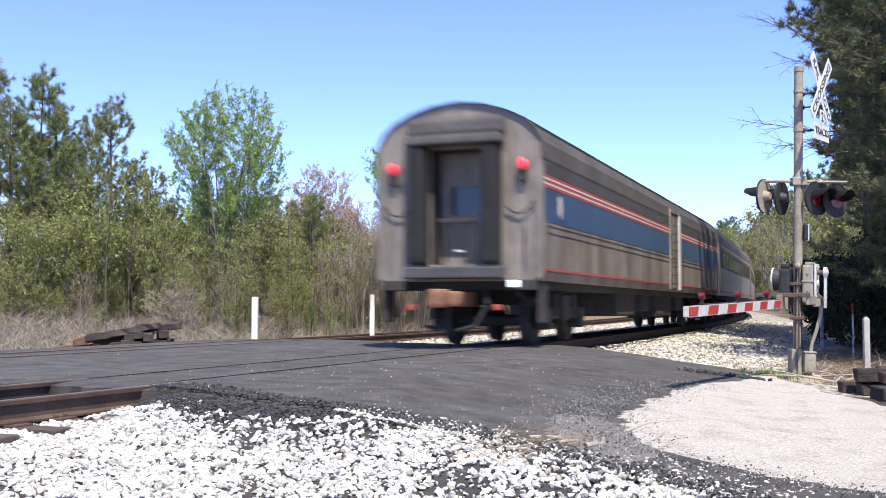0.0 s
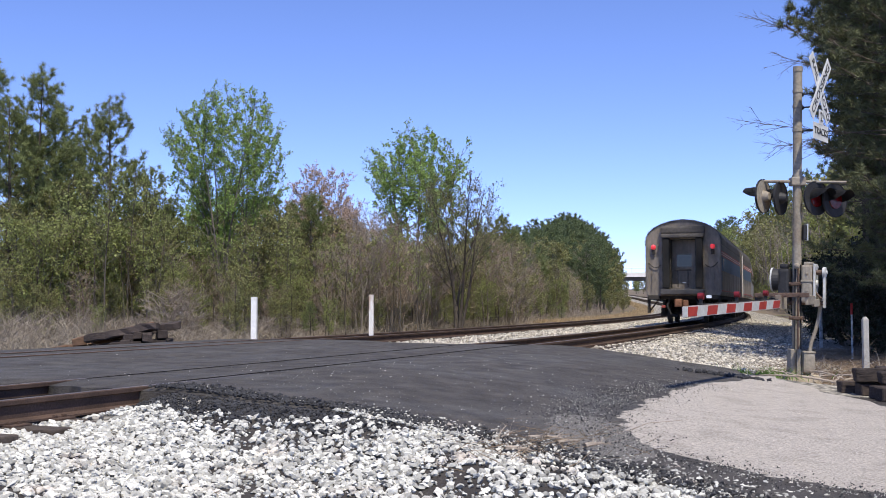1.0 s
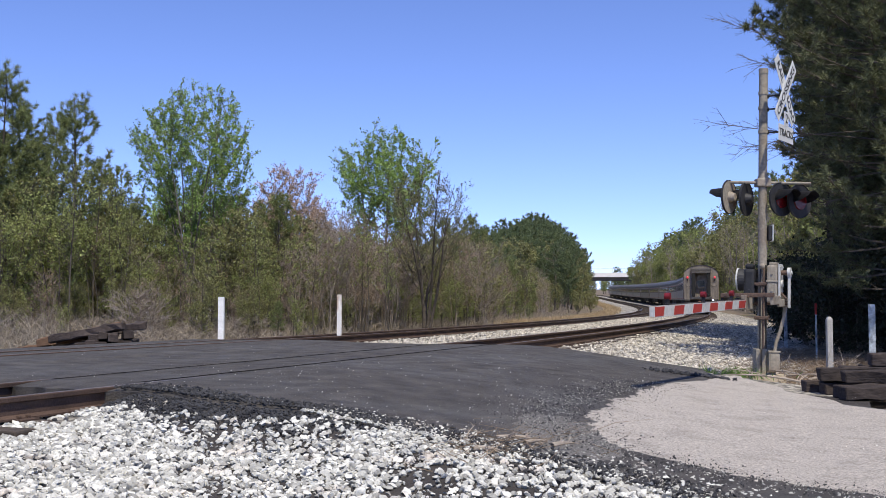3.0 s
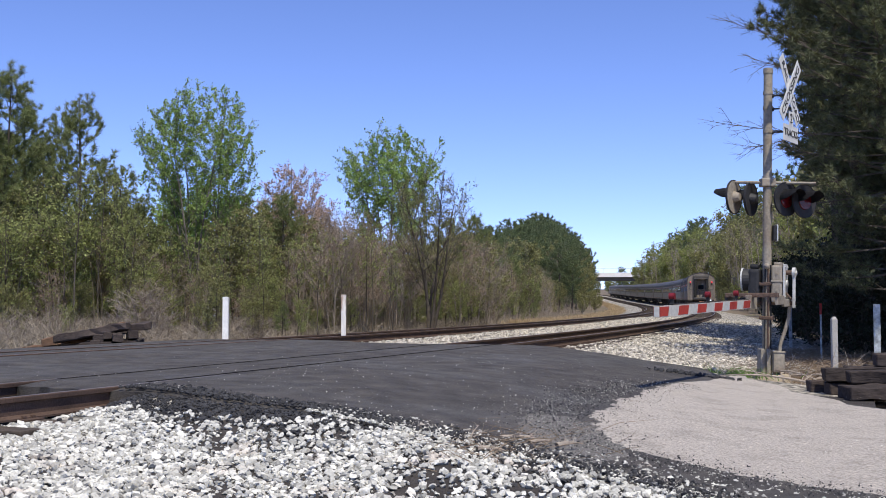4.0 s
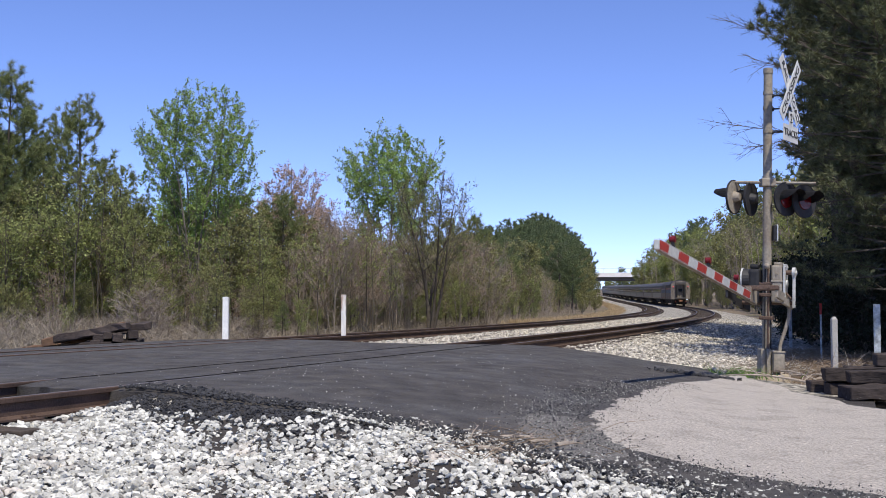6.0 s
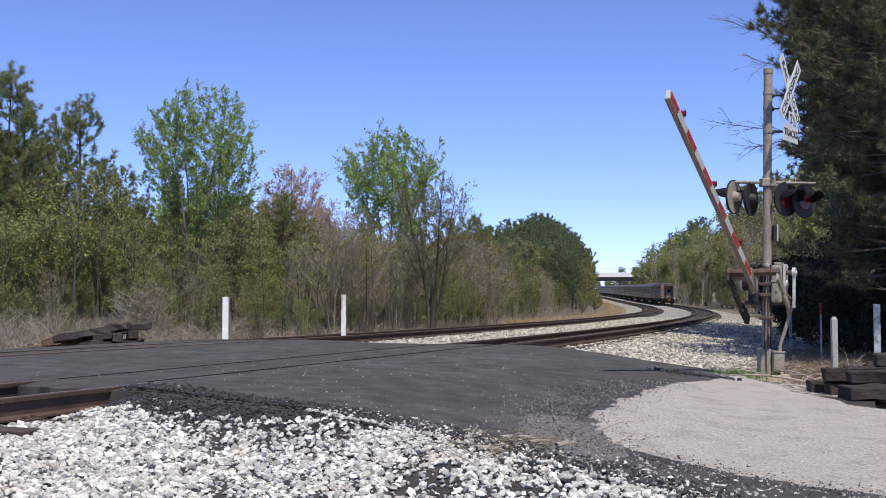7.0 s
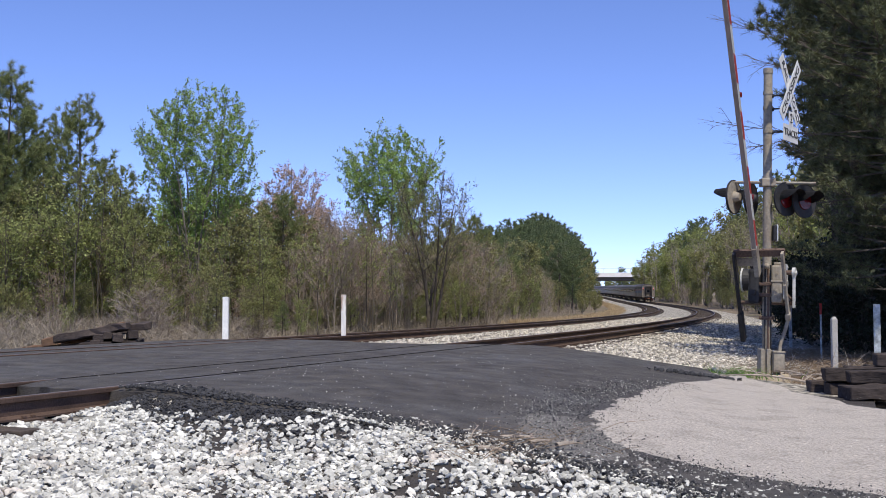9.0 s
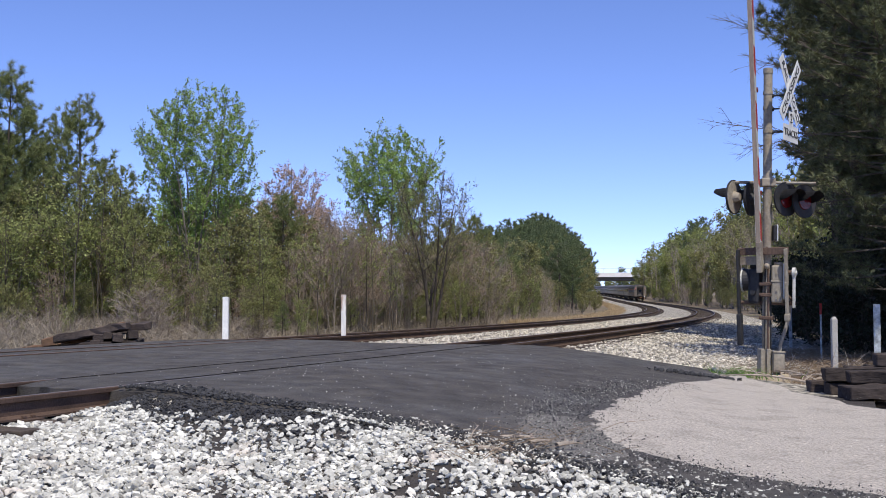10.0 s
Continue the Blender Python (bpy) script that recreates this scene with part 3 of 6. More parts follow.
def bogie(car, y):
    b = new("bogie")
    b.parent = car
    bm = bmesh.new()
    for sx in (-1, 1):
        box(bm, sx * 1.0 - 0.06, sx * 1.0 + 0.06, y - 1.75, y + 1.75, 0.5, 0.72, 0.03)
        for dy in (-1.3, 1.3):
            box(bm, sx * 1.0 - 0.12, sx * 1.0 + 0.12, y + dy - 0.2, y + dy + 0.2, 0.3, 0.68, 0.04)
        box(bm, sx * 1.0 - 0.12, sx * 1.0 + 0.12, y - 0.3, y + 0.3, 0.45, 0.95, 0.04)
        for dy in (-0.75, 0.75):
            tube(bm, (sx * 1.02, y + dy, 0.55), (sx * 1.02, y + dy, 0.98), 0.11)
    box(bm, -1.05, 1.05, y - 0.3, y + 0.3, 0.75, 1.1, 0.04)
    part("bogie_frame", bm, UNDER, b)
    for dy in (-1.3, 1.3):
        bm = bmesh.new()
        for sx in (-1, 1):
            tube(bm, (sx * 0.7, y + dy, 0.46), (sx * 0.83, y + dy, 0.46), 0.46, 0.44, 24)
            tube(bm, (sx * 0.66, y + dy, 0.46), (sx * 0.7, y + dy, 0.46), 0.485, sides=24)
        tube(bm, (-0.9, y + dy, 0.46), (0.9, y + dy, 0.46), 0.09)
        part("wheelset", bm, UNDER, b)
    return b


def under_gear(car, length):
    for k, (y0, y1, z0) in enumerate(((7.2, 9.4, 0.5), (10.3, 11.4, 0.6), (12.6, 15.2, 0.45), (16.2, 17.6, 0.6))):
        bm = bmesh.new()
        box(bm, -1.3, 1.3, y0, y1, z0, 1.18, 0.05)
        part("equipment_box", bm, UNDER, car)
    bm = bmesh.new()
    box(bm, -1.35, 1.35, 0.3, length - 0.3, 1.02, 1.2, 0.02)
    part("underframe", bm, UNDER, car)


def strip(car, name, mat, y0, y1, z0, z1, proud=0.006):
    for sx in (-1, 1):
        bm = bmesh.new()
        box(bm, sx * 1.52 - proud if sx > 0 else -1.52 - proud, sx * 1.52 + proud if sx > 0 else -1.52 + proud, y0, y1, z0, z1)
        part(name, bm, mat, car)


def coupler(car):
    bm = bmesh.new()
    box(bm, -0.11, 0.11, -0.55, 0.6, 0.72, 0.98, 0.03)
    box(bm, -0.28, 0.02, -0.78, -0.42, 0.7, 1.02, 0.06)
    box(bm, 0.04, 0.26, -0.72, -0.42, 0.72, 0.98, 0.06)
    return part("coupler", bm, RUST_IRON, car, "rusty knuckle coupler")


def diaphragm(car, y):
    """The rubber gangway at a car's end: two pillars, a hood and a buffer plate."""
    g = new("gangway")
    g.parent = car
    for sx in (-1, 1):
        bm = bmesh.new()
        box(bm, sx * 0.66 - 0.15, sx * 0.66 + 0.15, y - 0.32, y, 1.45, 3.5, 0.06)
        part("gangway_pillar", bm, RUBBER, g)
    bm = bmesh.new()
    box(bm, -0.86, 0.86, y - 0.36, y, 3.5, 3.66, 0.04)
    box(bm, -0.9, 0.9, y - 0.2, y, 3.66, 3.98, 0.08)
    part("gangway_hood", bm, ROOFING, g)
    bm = bmesh.new()
    box(bm, -0.88, 0.88, y - 0.4, y, 1.2, 1.4, 0.03)
    part("buffer_plate", bm, DARK_BAND, g, "flat steel buffer plate")


def baggage_car():
    car = tagged(new("baggage_car"), "dirty stainless steel baggage car with faded blue band and red stripes", "railway car", "cars of the train")
    L = 25.6
    car_shell(car, L, BODY, ROOFING, (2.12, 2.0), True)
    D0, D1 = 13.7, 15.3
    for y0, y1 in ((0.06, D0 - 0.1), (D1 + 0.1, L - 0.05)):
        strip(car, "blue_band", BLUE, y0, y1, 2.17, 2.74)
        for k in range(3):
            strip(car, "red_stripe", RED_LINE, y0, y1, 2.755 + k * 0.085, 2.8 + k * 0.085, 0.008)
        for k in range(2):
            strip(car, "white_stripe", WHITE_LINE, y0, y1, 2.803 + k * 0.085, 2.837 + k * 0.085, 0.008)
        strip(car, "dark_band", DARK_BAND, y0, y1, 2.98, 3.21)
        strip(car, "sill_stripe", RED_LINE, y0, y1, 1.33, 1.37, 0.009)
    for sx in (-1, 1):   # sliding side door with its frame
        d = new("side_door")
        d.parent = car
        bm = bmesh.new()
        x0, x1 = sorted((sx * 1.5, sx * 1.56))
        box(bm, x0, x1, D0 - 0.08, D0, 1.2, 3.4, 0.01)
        box(bm, x0, x1, D0 - 0.08, D1 + 0.08, 3.4, 3.5, 0.01)
        part("door_frame", bm, BODY, d)
        # sunlit jamb: its brightness is given by the white colour
        bm = bmesh.new()
        box(bm, x0, x1 + 0.02, D1 - 0.1, D1 + 0.22, 1.2, 3.4, 0.01)
        part("door_jamb", bm, WHITE_LINE, d, "door jamb coloured pale for the light on it")
        bm = bmesh.new()
        x0, x1 = sorted((sx * 1.515, sx * 1.532))
        box(bm, x0, x1, D0 + 0.3, D1 - 0.1, 1.25, 3.38, 0.005)
        part("door_panel", bm, BODY, d)
        for k in range(8):
            part("door_rib", box(bmesh.new(), x0 - 0.01, x1 + 0.01, D0 + 0.3, D1 - 0.1, 1.4 + k * 0.24, 1.43 + k * 0.24), BODY, d)
        # flush black strip in place of the door recess's shade
        bm = bmesh.new()
        box(bm, x0 - 0.002, x1 + 0.001, D0, D0 + 0.3, 1.25, 3.38)
        part("door_gap", bm, RUBBER, d, "dark strip for the shaded recess of the sliding door")
        bm = bmesh.new()   # pale badge on the blue band
        bmesh.ops.create_cone(bm, cap_ends=True, segments=5, radius1=0.2, radius2=0.2, depth=0.01, matrix=Matrix.Translation((sx * 1.534, 1.1, 2.47)) @ Matrix.Rotation(radians(90), 4, 'Y') @ Matrix.Diagonal((1.1, 0.7, 1, 1)))
        part("badge", bm, WHITE_LINE, car, "pale shield-shaped badge")
    # rear end
    diaphragm(car, -0.02)
    e = new("end_door")
    e.parent = car
    bm = bmesh.new()
    for a, b, c, d in ((-0.5, -0.3, 1.45, 3.45), (0.3, 0.5, 1.45, 3.45), (-0.3, 0.3, 1.45, 2.35), (-0.3, 0.3, 2.85, 3.45)):
        box(bm, a, b, 0.5, 0.54, c, d, 0.008)
    part("door_leaf", bm, BODY, e)
    bm = bmesh.new()
    for a, b, c, d in ((-0.54, -0.5, 1.4, 3.5), (0.5, 0.54, 1.4, 3.5), (-0.5, 0.5, 1.4, 1.45), (-0.5, 0.5, 3.45, 3.5)):
        box(bm, a, b, 0.005, 0.6, c, d)
    part("vestibule", bm, UNDER, e, "dark recessed doorway lining")
    bm = bmesh.new()
    box(bm, -0.3, 0.3, 0.515, 0.53, 2.35, 2.85)
    part("pane", bm, GLASS_DARK, e)
    bm = bmesh.new()
    box(bm, -0.34, 0.34, -0.1, -0.05, 2.16, 2.24, 0.015)
    for x in (-0.2, 0.2):
        box(bm, x - 0.02, x + 0.02, -0.09, -0.05, 1.5, 2.18, 0.008)
    part("safety_bar", bm, UNDER, e)
    bm = bmesh.new()
    box(bm, -0.03, 0.12, -0.075, -0.05, 1.66, 1.7)
    part("number_plate", bm, WHITE_LINE, e)
    for sx in (-1, 1):
        lamp = new("marker_light")
        lamp.parent = car
        bm = bmesh.new()
        bmesh.ops.create_uvsphere(bm, u_segments=16, v_segments=10, radius=0.1, matrix=Matrix.Translation((sx * 1.183, -0.1, 3.14)) @ Matrix.Diagonal((1, 0.8, 1, 1)))
        part("lens", bm, MARKER, lamp, "red lens", smooth=True)
        bm = bmesh.new()
        tube(bm, (sx * 1.183, -0.1, 3.14), (sx * 1.183, 0.0, 3.14), 0.1)
        box(bm, sx * 1.183 - 0.07, sx * 1.183 + 0.07, -0.1, -0.0, 2.84, 3.03, 0.02)
        part("housing", bm, UNDER, lamp)
        # sagging hand line beside the gangway
        bm = bmesh.new()
        pts = [Vector((sx * (0.88 + 0.5 * f), -0.06, 2.42 - 0.32 * f * (1 - f) * 2 + 0.08 * f)) for f in (0, 0.2, 0.4, 0.6, 0.8, 1.0)]
        for a, b in zip(pts, pts[1:]):
            tube(bm, a, b, 0.016, sides=6)
        part("safety_chain", bm, UNDER, car)
        bm = bmesh.new()   # seams, corner post and grab irons
        box(bm, sx * 1.0 - 0.012, sx * 1.0 + 0.012, -0.03, 0.0, 1.25, 3.9)
        box(bm, sx * 1.44 - 0.05, sx * 1.44 + 0.05, -0.045, 0.0, 1.2, 3.5, 0.012)
        tube(bm, (sx * 1.24, -0.08, 1.45), (sx * 1.24, -0.08, 2.2), 0.014, sides=6)
        part("corner_post", bm, BODY, car)
        bm = bmesh.new()   # step and brace under the corner
        box(bm, sx * 1.2 - 0.22, sx * 1.2 + 0.22, -0.05, 0.45, 1.0, 1.18, 0.02)
        tube(bm, (sx * 1.0, 0.0, 1.0), (sx * 1.42, 0.7, 0.55), 0.03, sides=6)
        box(bm, sx * 1.42 - 0.04, sx * 1.42 + 0.04, 0.1, 0.5, 0.45, 1.15, 0.01)
        part("step", bm, UNDER, car)
        bm = bmesh.new()
        box(bm, sx * 0.78 - 0.07, sx * 0.78 + 0.07, -0.3, -0.16, 0.66, 0.76, 0.02)
        part("hose_cap", bm, RED_LINE, car, "red hose end")
        bm = bmesh.new()
        pts = [(sx * 0.5, -0.1, 1.1), (sx * 0.62, -0.3, 0.75), (sx * 0.45, -0.45, 0.4), (sx * 0.15, -0.5, 0.32)]
        for a, b in zip(pts, pts[1:]):
            tube(bm, a, b, 0.035, sides=8)
        part("air_hose", bm, RUBBER, car)
    bm = bmesh.new()
    box(bm, 0.92, 1.12, -0.12, -0.02, 1.05, 1.17, 0.02)
    part("step_lamp", bm, HEADLAMP, car, "bright white step lamp")
    coupler(car)
    under_gear(car, L)
    bogie(car, 3.2)
    bogie(car, L - 3.2)
    return car


def coach():
    car = tagged(new("coach"), "stainless steel passenger coach with dark window band", "railway car", "cars of the train")
    L = 25.6
    car_shell(car, L, COACH_STEEL, COACH_ROOF, (1.45, 1.6, 1.75, 1.9, 2.05))
    strip(car, "window_band", DARK_BAND, 0.8, L - 0.8, 2.25, 2.98)
    strip(car, "red_stripe", RED_LINE, 0.1, L - 0.1, 3.02, 3.07, 0.009)
    strip(car, "white_stripe", WHITE_LINE, 0.1, L - 0.1, 3.09, 3.14, 0.009)
    strip(car, "sill_stripe", RED_LINE, 0.1, L - 0.1, 1.3, 1.34, 0.009)
    for k in range(12):
        for sx in (-1, 1):
            bm = bmesh.new()
            x0, x1 = sorted((sx * 1.526, sx * 1.535))
            box(bm, x0, x1, 2.2 + k * 1.8, 3.6 + k * 1.8, 2.35, 2.88, 0.004)
            part("pane", bm, GLASS_DARK, car)
    diaphragm(car, -0.02)
    for y0, y1 in ((0.3, 1.1), (L - 1.1, L - 0.3)):
        strip(car, "vestibule_door", BODY, y0, y1, 1.25, 3.2, 0.012)
    under_gear(car, L)
    bogie(car, 3.2)
    bogie(car, L - 3.2)
    return car


CARS = [(baggage_car(), 0.0)]
first = coach()
CARS.append((first, 25.95))
for k in range(2, 12):
    CARS.append((copy_thing(first, Matrix.Identity(4)), k * 25.95))
# ---------- crossing signal with its gate ----------
GREY_PAINT = material("weathered_aluminium_paint", (0.34, 0.295, 0.225), 0.7, metal=0.0, dark=0.65, light=1.2, scale=2.5, fine=25, bump=0.1, tint=(0.25, 0.2, 0.15), tint_scale=1.5, tint_amount=0.4)
SIGN_WHITE = material("reflective_white_sheet", (0.72, 0.72, 0.68), 0.5, dark=0.85, light=1.08, scale=3, fine=20, bump=0)
SIGN_BLACK = material("black_lettering", (0.02, 0.02, 0.022), 0.5, dark=0.8, light=1.2, bump=0)
BLACK_PAINT = material("matt_black_paint", (0.028, 0.027, 0.027), 0.6, dark=0.7, light=1.4, scale=3, fine=20, bump=0.05)
GATE_WHITE = material("gate_white_sheet", (0.55, 0.54, 0.49), 0.55, dark=0.75, light=1.1, scale=3, fine=20, bump=0.02)
GATE_RED = material("gate_red_sheet", (0.4, 0.045, 0.032), 0.5, dark=0.75, light=1.15, scale=3, fine=20, bump=0.02)
CONCRETE = material("stained_concrete", (0.45, 0.37, 0.26), 0.9, dark=0.7, light=1.2, scale=3, fine=30)
LENS_RED = material("dark_red_lens", (0.12, 0.006, 0.008), 0.2, bump=0, spec=0.6)
ARM_WOOD = material("weathered_pale_wood", (0.34, 0.27, 0.21), 0.8, dark=0.7, light=1.2, scale=3, fine=30, squash=(0.2, 1, 1))
LAMP_RED = material("red_lamp_housing", (0.2, 0.014, 0.02), 0.4, bump=0)
RUST_BROWN = material("rust_brown_iron", (0.13, 0.085, 0.062), 0.8, dark=0.6, light=1.3, scale=4, fine=30)

MAST = Vector((5.33, 18.3, -0.50))
signal = tagged(new("crossing_signal"), "grey railroad crossing signal mast with crossbuck, lamps and gate", "crossing signal")
LEAN = Matrix.Rotation(radians(1.2), 4, 'Y')   # the old mast stands a little out of plumb
signal.matrix_world = Matrix.Translation(MAST) @ LEAN
bm = bmesh.new()
tube(bm, (0, 0, 0.35), (0, 0, 5.1), 0.072, sides=24)
tube(bm, (0, 0, 5.1), (0, 0, 5.19), 0.078, sides=24)
for z in (4.75, 4.5, 4.1, 3.33):
    tube(bm, (0, 0, z), (0, 0, z + 0.05), 0.082, sides=20)
part("mast", bm, GREY_PAINT, signal, smooth=False)
bm = bmesh.new()
tube(bm, (0, 0, -0.1), (0, 0, 0.1), 0.42, 0.38, 20)
part("footing", bm, CONCRETE, signal, "stained round concrete footing")
bm = bmesh.new()
box(bm, -0.14, 0.1, -0.12, 0.12, 0.05, 0.1, 0.01)
box(bm, -0.13, -0.06, -0.12, 0.1, 0.08, 0.52, 0.02)
box(bm, -0.03, 0.05, -0.12, 0.1, 0.08, 0.52, 0.02)
tube(bm, (0, 0, 0.06), (0, 0, 0.5), 0.085, 0.075, 14)
part("base_casting", bm, GREY_PAINT, signal)
bm = bmesh.new()
box(bm, 0.055, 0.235, -0.22, 0.02, 0.15, 0.46, 0.015)
box(bm, 0.045, 0.245, -0.23, 0.03, 0.46, 0.49, 0.008)
box(bm, 0.075, 0.215, -0.228, -0.218, 0.18, 0.43, 0.004)
tube(bm, (0.145, -0.09, 0.04), (0.145, -0.09, 0.15), 0.06)
part("junction_box", bm, GREY_PAINT, signal, "grey steel junction box")
bm = bmesh.new()
pts = [(0.2, -0.05, 0.48), (0.22, -0.05, 0.62), (0.28, -0.06, 0.8), (0.34, -0.08, 1.05), (0.35, -0.1, 1.25), (0.3, -0.1, 1.42)]
for a, b in zip(pts, pts[1:]):
    tube(bm, a, b, 0.03, sides=10)
part("conduit", bm, GREY_PAINT, signal)

# crossbuck on brackets, facing the road's traffic
FACE = Vector((0.8, -0.6, 0)).normalized()
ACROSS = Vector((0.6, 0.8, 0)).normalized()        # along the sign to its reader's right
sign_m = Matrix(((ACROSS.x, 0, FACE.x, 0), (ACROSS.y, 0, FACE.y, 0), (0, 1, 0, 0), (0, 0, 0, 1)))
hub = Vector((0.3, -0.2, 4.79))
buck = new("crossbuck")
buck.parent = signal
buck.matrix_local = Matrix.Translation(hub) @ sign_m


def lettering(text, size, parent, m, mat, name="lettering"):
    """Built-in letters as a thin mesh."""
    cu = bpy.data.curves.new(name, 'FONT')
    cu.body, cu.size, cu.align_x, cu.align_y, cu.extrude, cu.resolution_u = text, size, 'CENTER', 'CENTER', 0.002, 3
    tmp = new(name, cu)
    dg = bpy.context.evaluated_depsgraph_get()
    me = bpy.data.meshes.new_from_object(tmp.evaluated_get(dg))
    bpy.data.objects.remove(tmp)
    me.materials.clear()
    me.materials.append(mat)
    ob = new(name, me)
    ob.parent = parent
    ob.matrix_local = m
    return ob


for ang, lift, halves in ((-50, 0.0, (("RAIL", -0.36), ("ROAD", 0.36))), (50, 0.012, (("CROSSING", 0.0),))):
    m = Matrix.Translation((0, 0, lift)) @ Matrix.Rotation(radians(ang), 4, 'Z')
    bm = bmesh.new()
    box(bm, -0.64, 0.64, -0.115, 0.115, -0.004, 0.004, 0.0, m)
    blade = part("blade", bm, SIGN_WHITE, buck)
    for text, dx in halves:
        lettering(text, 0.17 if text == "CROSSING" else 0.17, buck, m @ Matrix.Translation((dx, 0, 0.008)) @ Matrix.Diagonal((1.42 if text == "CROSSING" else 1.12, 1, 1, 1)), SIGN_BLACK)
bm = bmesh.new()
box(bm, -0.1, 0.1, -0.6, -0.36, 0.02, 0.026)
part("number_plate", bm, SIGN_WHITE, buck)
lettering("2", 0.22, buck, Matrix.Translation((0, -0.48, 0.032)), SIGN_BLACK)
bm = bmesh.new()
box(bm, -0.34, 0.34, -0.86, -0.59, 0.014, 0.022)
part("word_plate", bm, SIGN_WHITE, buck)
lettering("TRACKS", 0.17, buck, Matrix.Translation((0, -0.725, 0.028)), SIGN_BLACK)
for z in (4.72, 4.5, 4.11):
    bm = bmesh.new()
    tube(bm, (0, 0, z), (hub.x, hub.y, z), 0.014, sides=6)
    box(bm, 0.03, 0.09, -0.05, 0.02, z - 0.03, z + 0.03, 0.005)
    part("bracket", bm, BLACK_PAINT, signal)

# flashing lamps on a cross arm
bm = bmesh.new()
tube(bm, (-0.62, 0.02, 3.27), (0.78, -0.06, 3.27), 0.025, sides=8)
box(bm, -0.12, 0.12, -0.1, 0.1, 3.2, 3.34, 0.02)
part("cross_arm", bm, GREY_PAINT, signal)


def flasher(x, y, z, facing, rim):
    f = Vector((*facing, 0)).normalized()
    m = Matrix.Translation((x, y, z)) @ f.to_track_quat('Z', 'Y').to_matrix().to_4x4()
    lamp = new("flashing_lamp")
    lamp.parent = signal
    bm = bmesh.new()
    bmesh.ops.create_cone(bm, cap_ends=True, segments=28, radius1=0.28, radius2=0.28, depth=0.012, matrix=m)
    bmesh.ops.create_cone(bm, cap_ends=False, segments=28, radius1=0.285, radius2=0.285, depth=0.035, matrix=m)
    part("background_disc", bm, BLACK_PAINT, lamp)
    if rim is GREY_PAINT:
        bm = bmesh.new()
        bmesh.ops.create_cone(bm, cap_ends=True, segments=28, radius1=0.27, radius2=0.27, depth=0.006, matrix=m @ Matrix.Translation((0, 0, -0.012)))
        part("disc_back", bm, GREY_PAINT, lamp)
    bm = bmesh.new()
    bmesh.ops.create_cone(bm, cap_ends=True, segments=20, radius1=0.06, radius2=0.1, depth=0.1, matrix=m @ Matrix.Translation((0, 0, -0.06)))
    part("housing", bm, rim, lamp)
    bm = bmesh.new()
    bmesh.ops.create_cone(bm, cap_ends=True, segments=24, radius1=0.15, radius2=0.14, depth=0.02, matrix=m @ Matrix.Translation((0, 0, 0.02)))
    part("lens", bm, LENS_RED, lamp, "unlit dark red lens")
    bm = bmesh.new()   # visor: a hood over the upper half of the lens
    up = m.to_3x3().inverted() @ Vector((0, 0, 1))
    base = math.atan2(up.y, up.x)
    rows = []
    for r, zz, reach in ((0.165, 0.01, 1.0), (0.16, 0.16, 0.9), (0.15, 0.3, 0.62)):
        rows.append([bm.verts.new(m @ Vector((r * math.cos(base + a * 1.75 * reach), r * math.sin(base + a * 1.75 * reach), zz))) for a in np.linspace(-1, 1, 15)])
    for a, b in zip(rows, rows[1:]):
        for k in range(14):
            bm.faces.new((a[k], a[k + 1], b[k + 1], b[k]))
    bmesh.ops.solidify(bm, geom=bm.faces[:], thickness=0.006)
    part("visor", bm, BLACK_PAINT, lamp)
    return lamp


flasher(-0.56, 0.0, 3.02, (-0.78, 0.63), GREY_PAINT)
flasher(-0.26, 0.05, 3.0, (-0.8, 0.6), BLACK_PAINT)
flasher(0.30, -0.04, 3.0, (0.52, -0.85), BLACK_PAINT)
flasher(0.62, 0.02, 2.98, (0.52, -0.85), BLACK_PAINT)
bm = bmesh.new()
box(bm, 0.07, 0.13, -0.12, 0.0, 2.3, 2.56, 0.02)
part("warning_bell", bm, BLACK_PAINT, signal, "small dark bell housing with a pale rim")
bm = bmesh.new()
box(bm, 0.128, 0.15, -0.13, 0.01, 2.29, 2.57, 0.015)
part("bell_rim", bm, SIGN_WHITE, signal)
for x, y, r in ((-0.055, -0.07, 0.014), (0.0, -0.085, 0.018), (0.05, -0.075, 0.012)):
    bm = bmesh.new()
    tube(bm, (x, y, 0.5), (x * 0.8, y * 0.9, 1.9), r, sides=8)
    part("cable", bm, BLACK_PAINT if r < 0.018 else RUST_BROWN, signal)

# gate mechanism on the mast
PIVOT = Vector((5.236, 18.2, 0.775)) - MAST
ARM = Vector((-0.4625, -0.8866, 0))
SIDE = Vector((0.8866, -0.4625, 0))
frame_m = Matrix(((ARM.x, SIDE.x, 0, 0), (ARM.y, SIDE.y, 0, 0), (0, 0, 1, 0), (0, 0, 0, 1)))
mech = new("gate_mechanism")
mech.parent = signal
mech.matrix_local = Matrix.Translation((0.0, 0.0, PIVOT.z + 0.22)) @ frame_m
bm = bmesh.new()
box(bm, -0.17, 0.12, 0.09, 0.27, -0.22, 0.4, 0.035)
box(bm, -0.12, 0.06, 0.12, 0.25, 0.4, 0.45, 0.015)
box(bm, -0.18, 0.13, 0.085, 0.275, 0.12, 0.15, 0.006)
for z in (-0.14, -0.02, 0.26):
    tube(bm, (0.12, 0.18, z), (0.135, 0.18, z), 0.018, sides=8)
part("motor_box", bm, GREY_PAINT, mech, "grey motor housing with a cover plate")
# lighter cover, its white also standing for sunlight on this side
bm = bmesh.new()
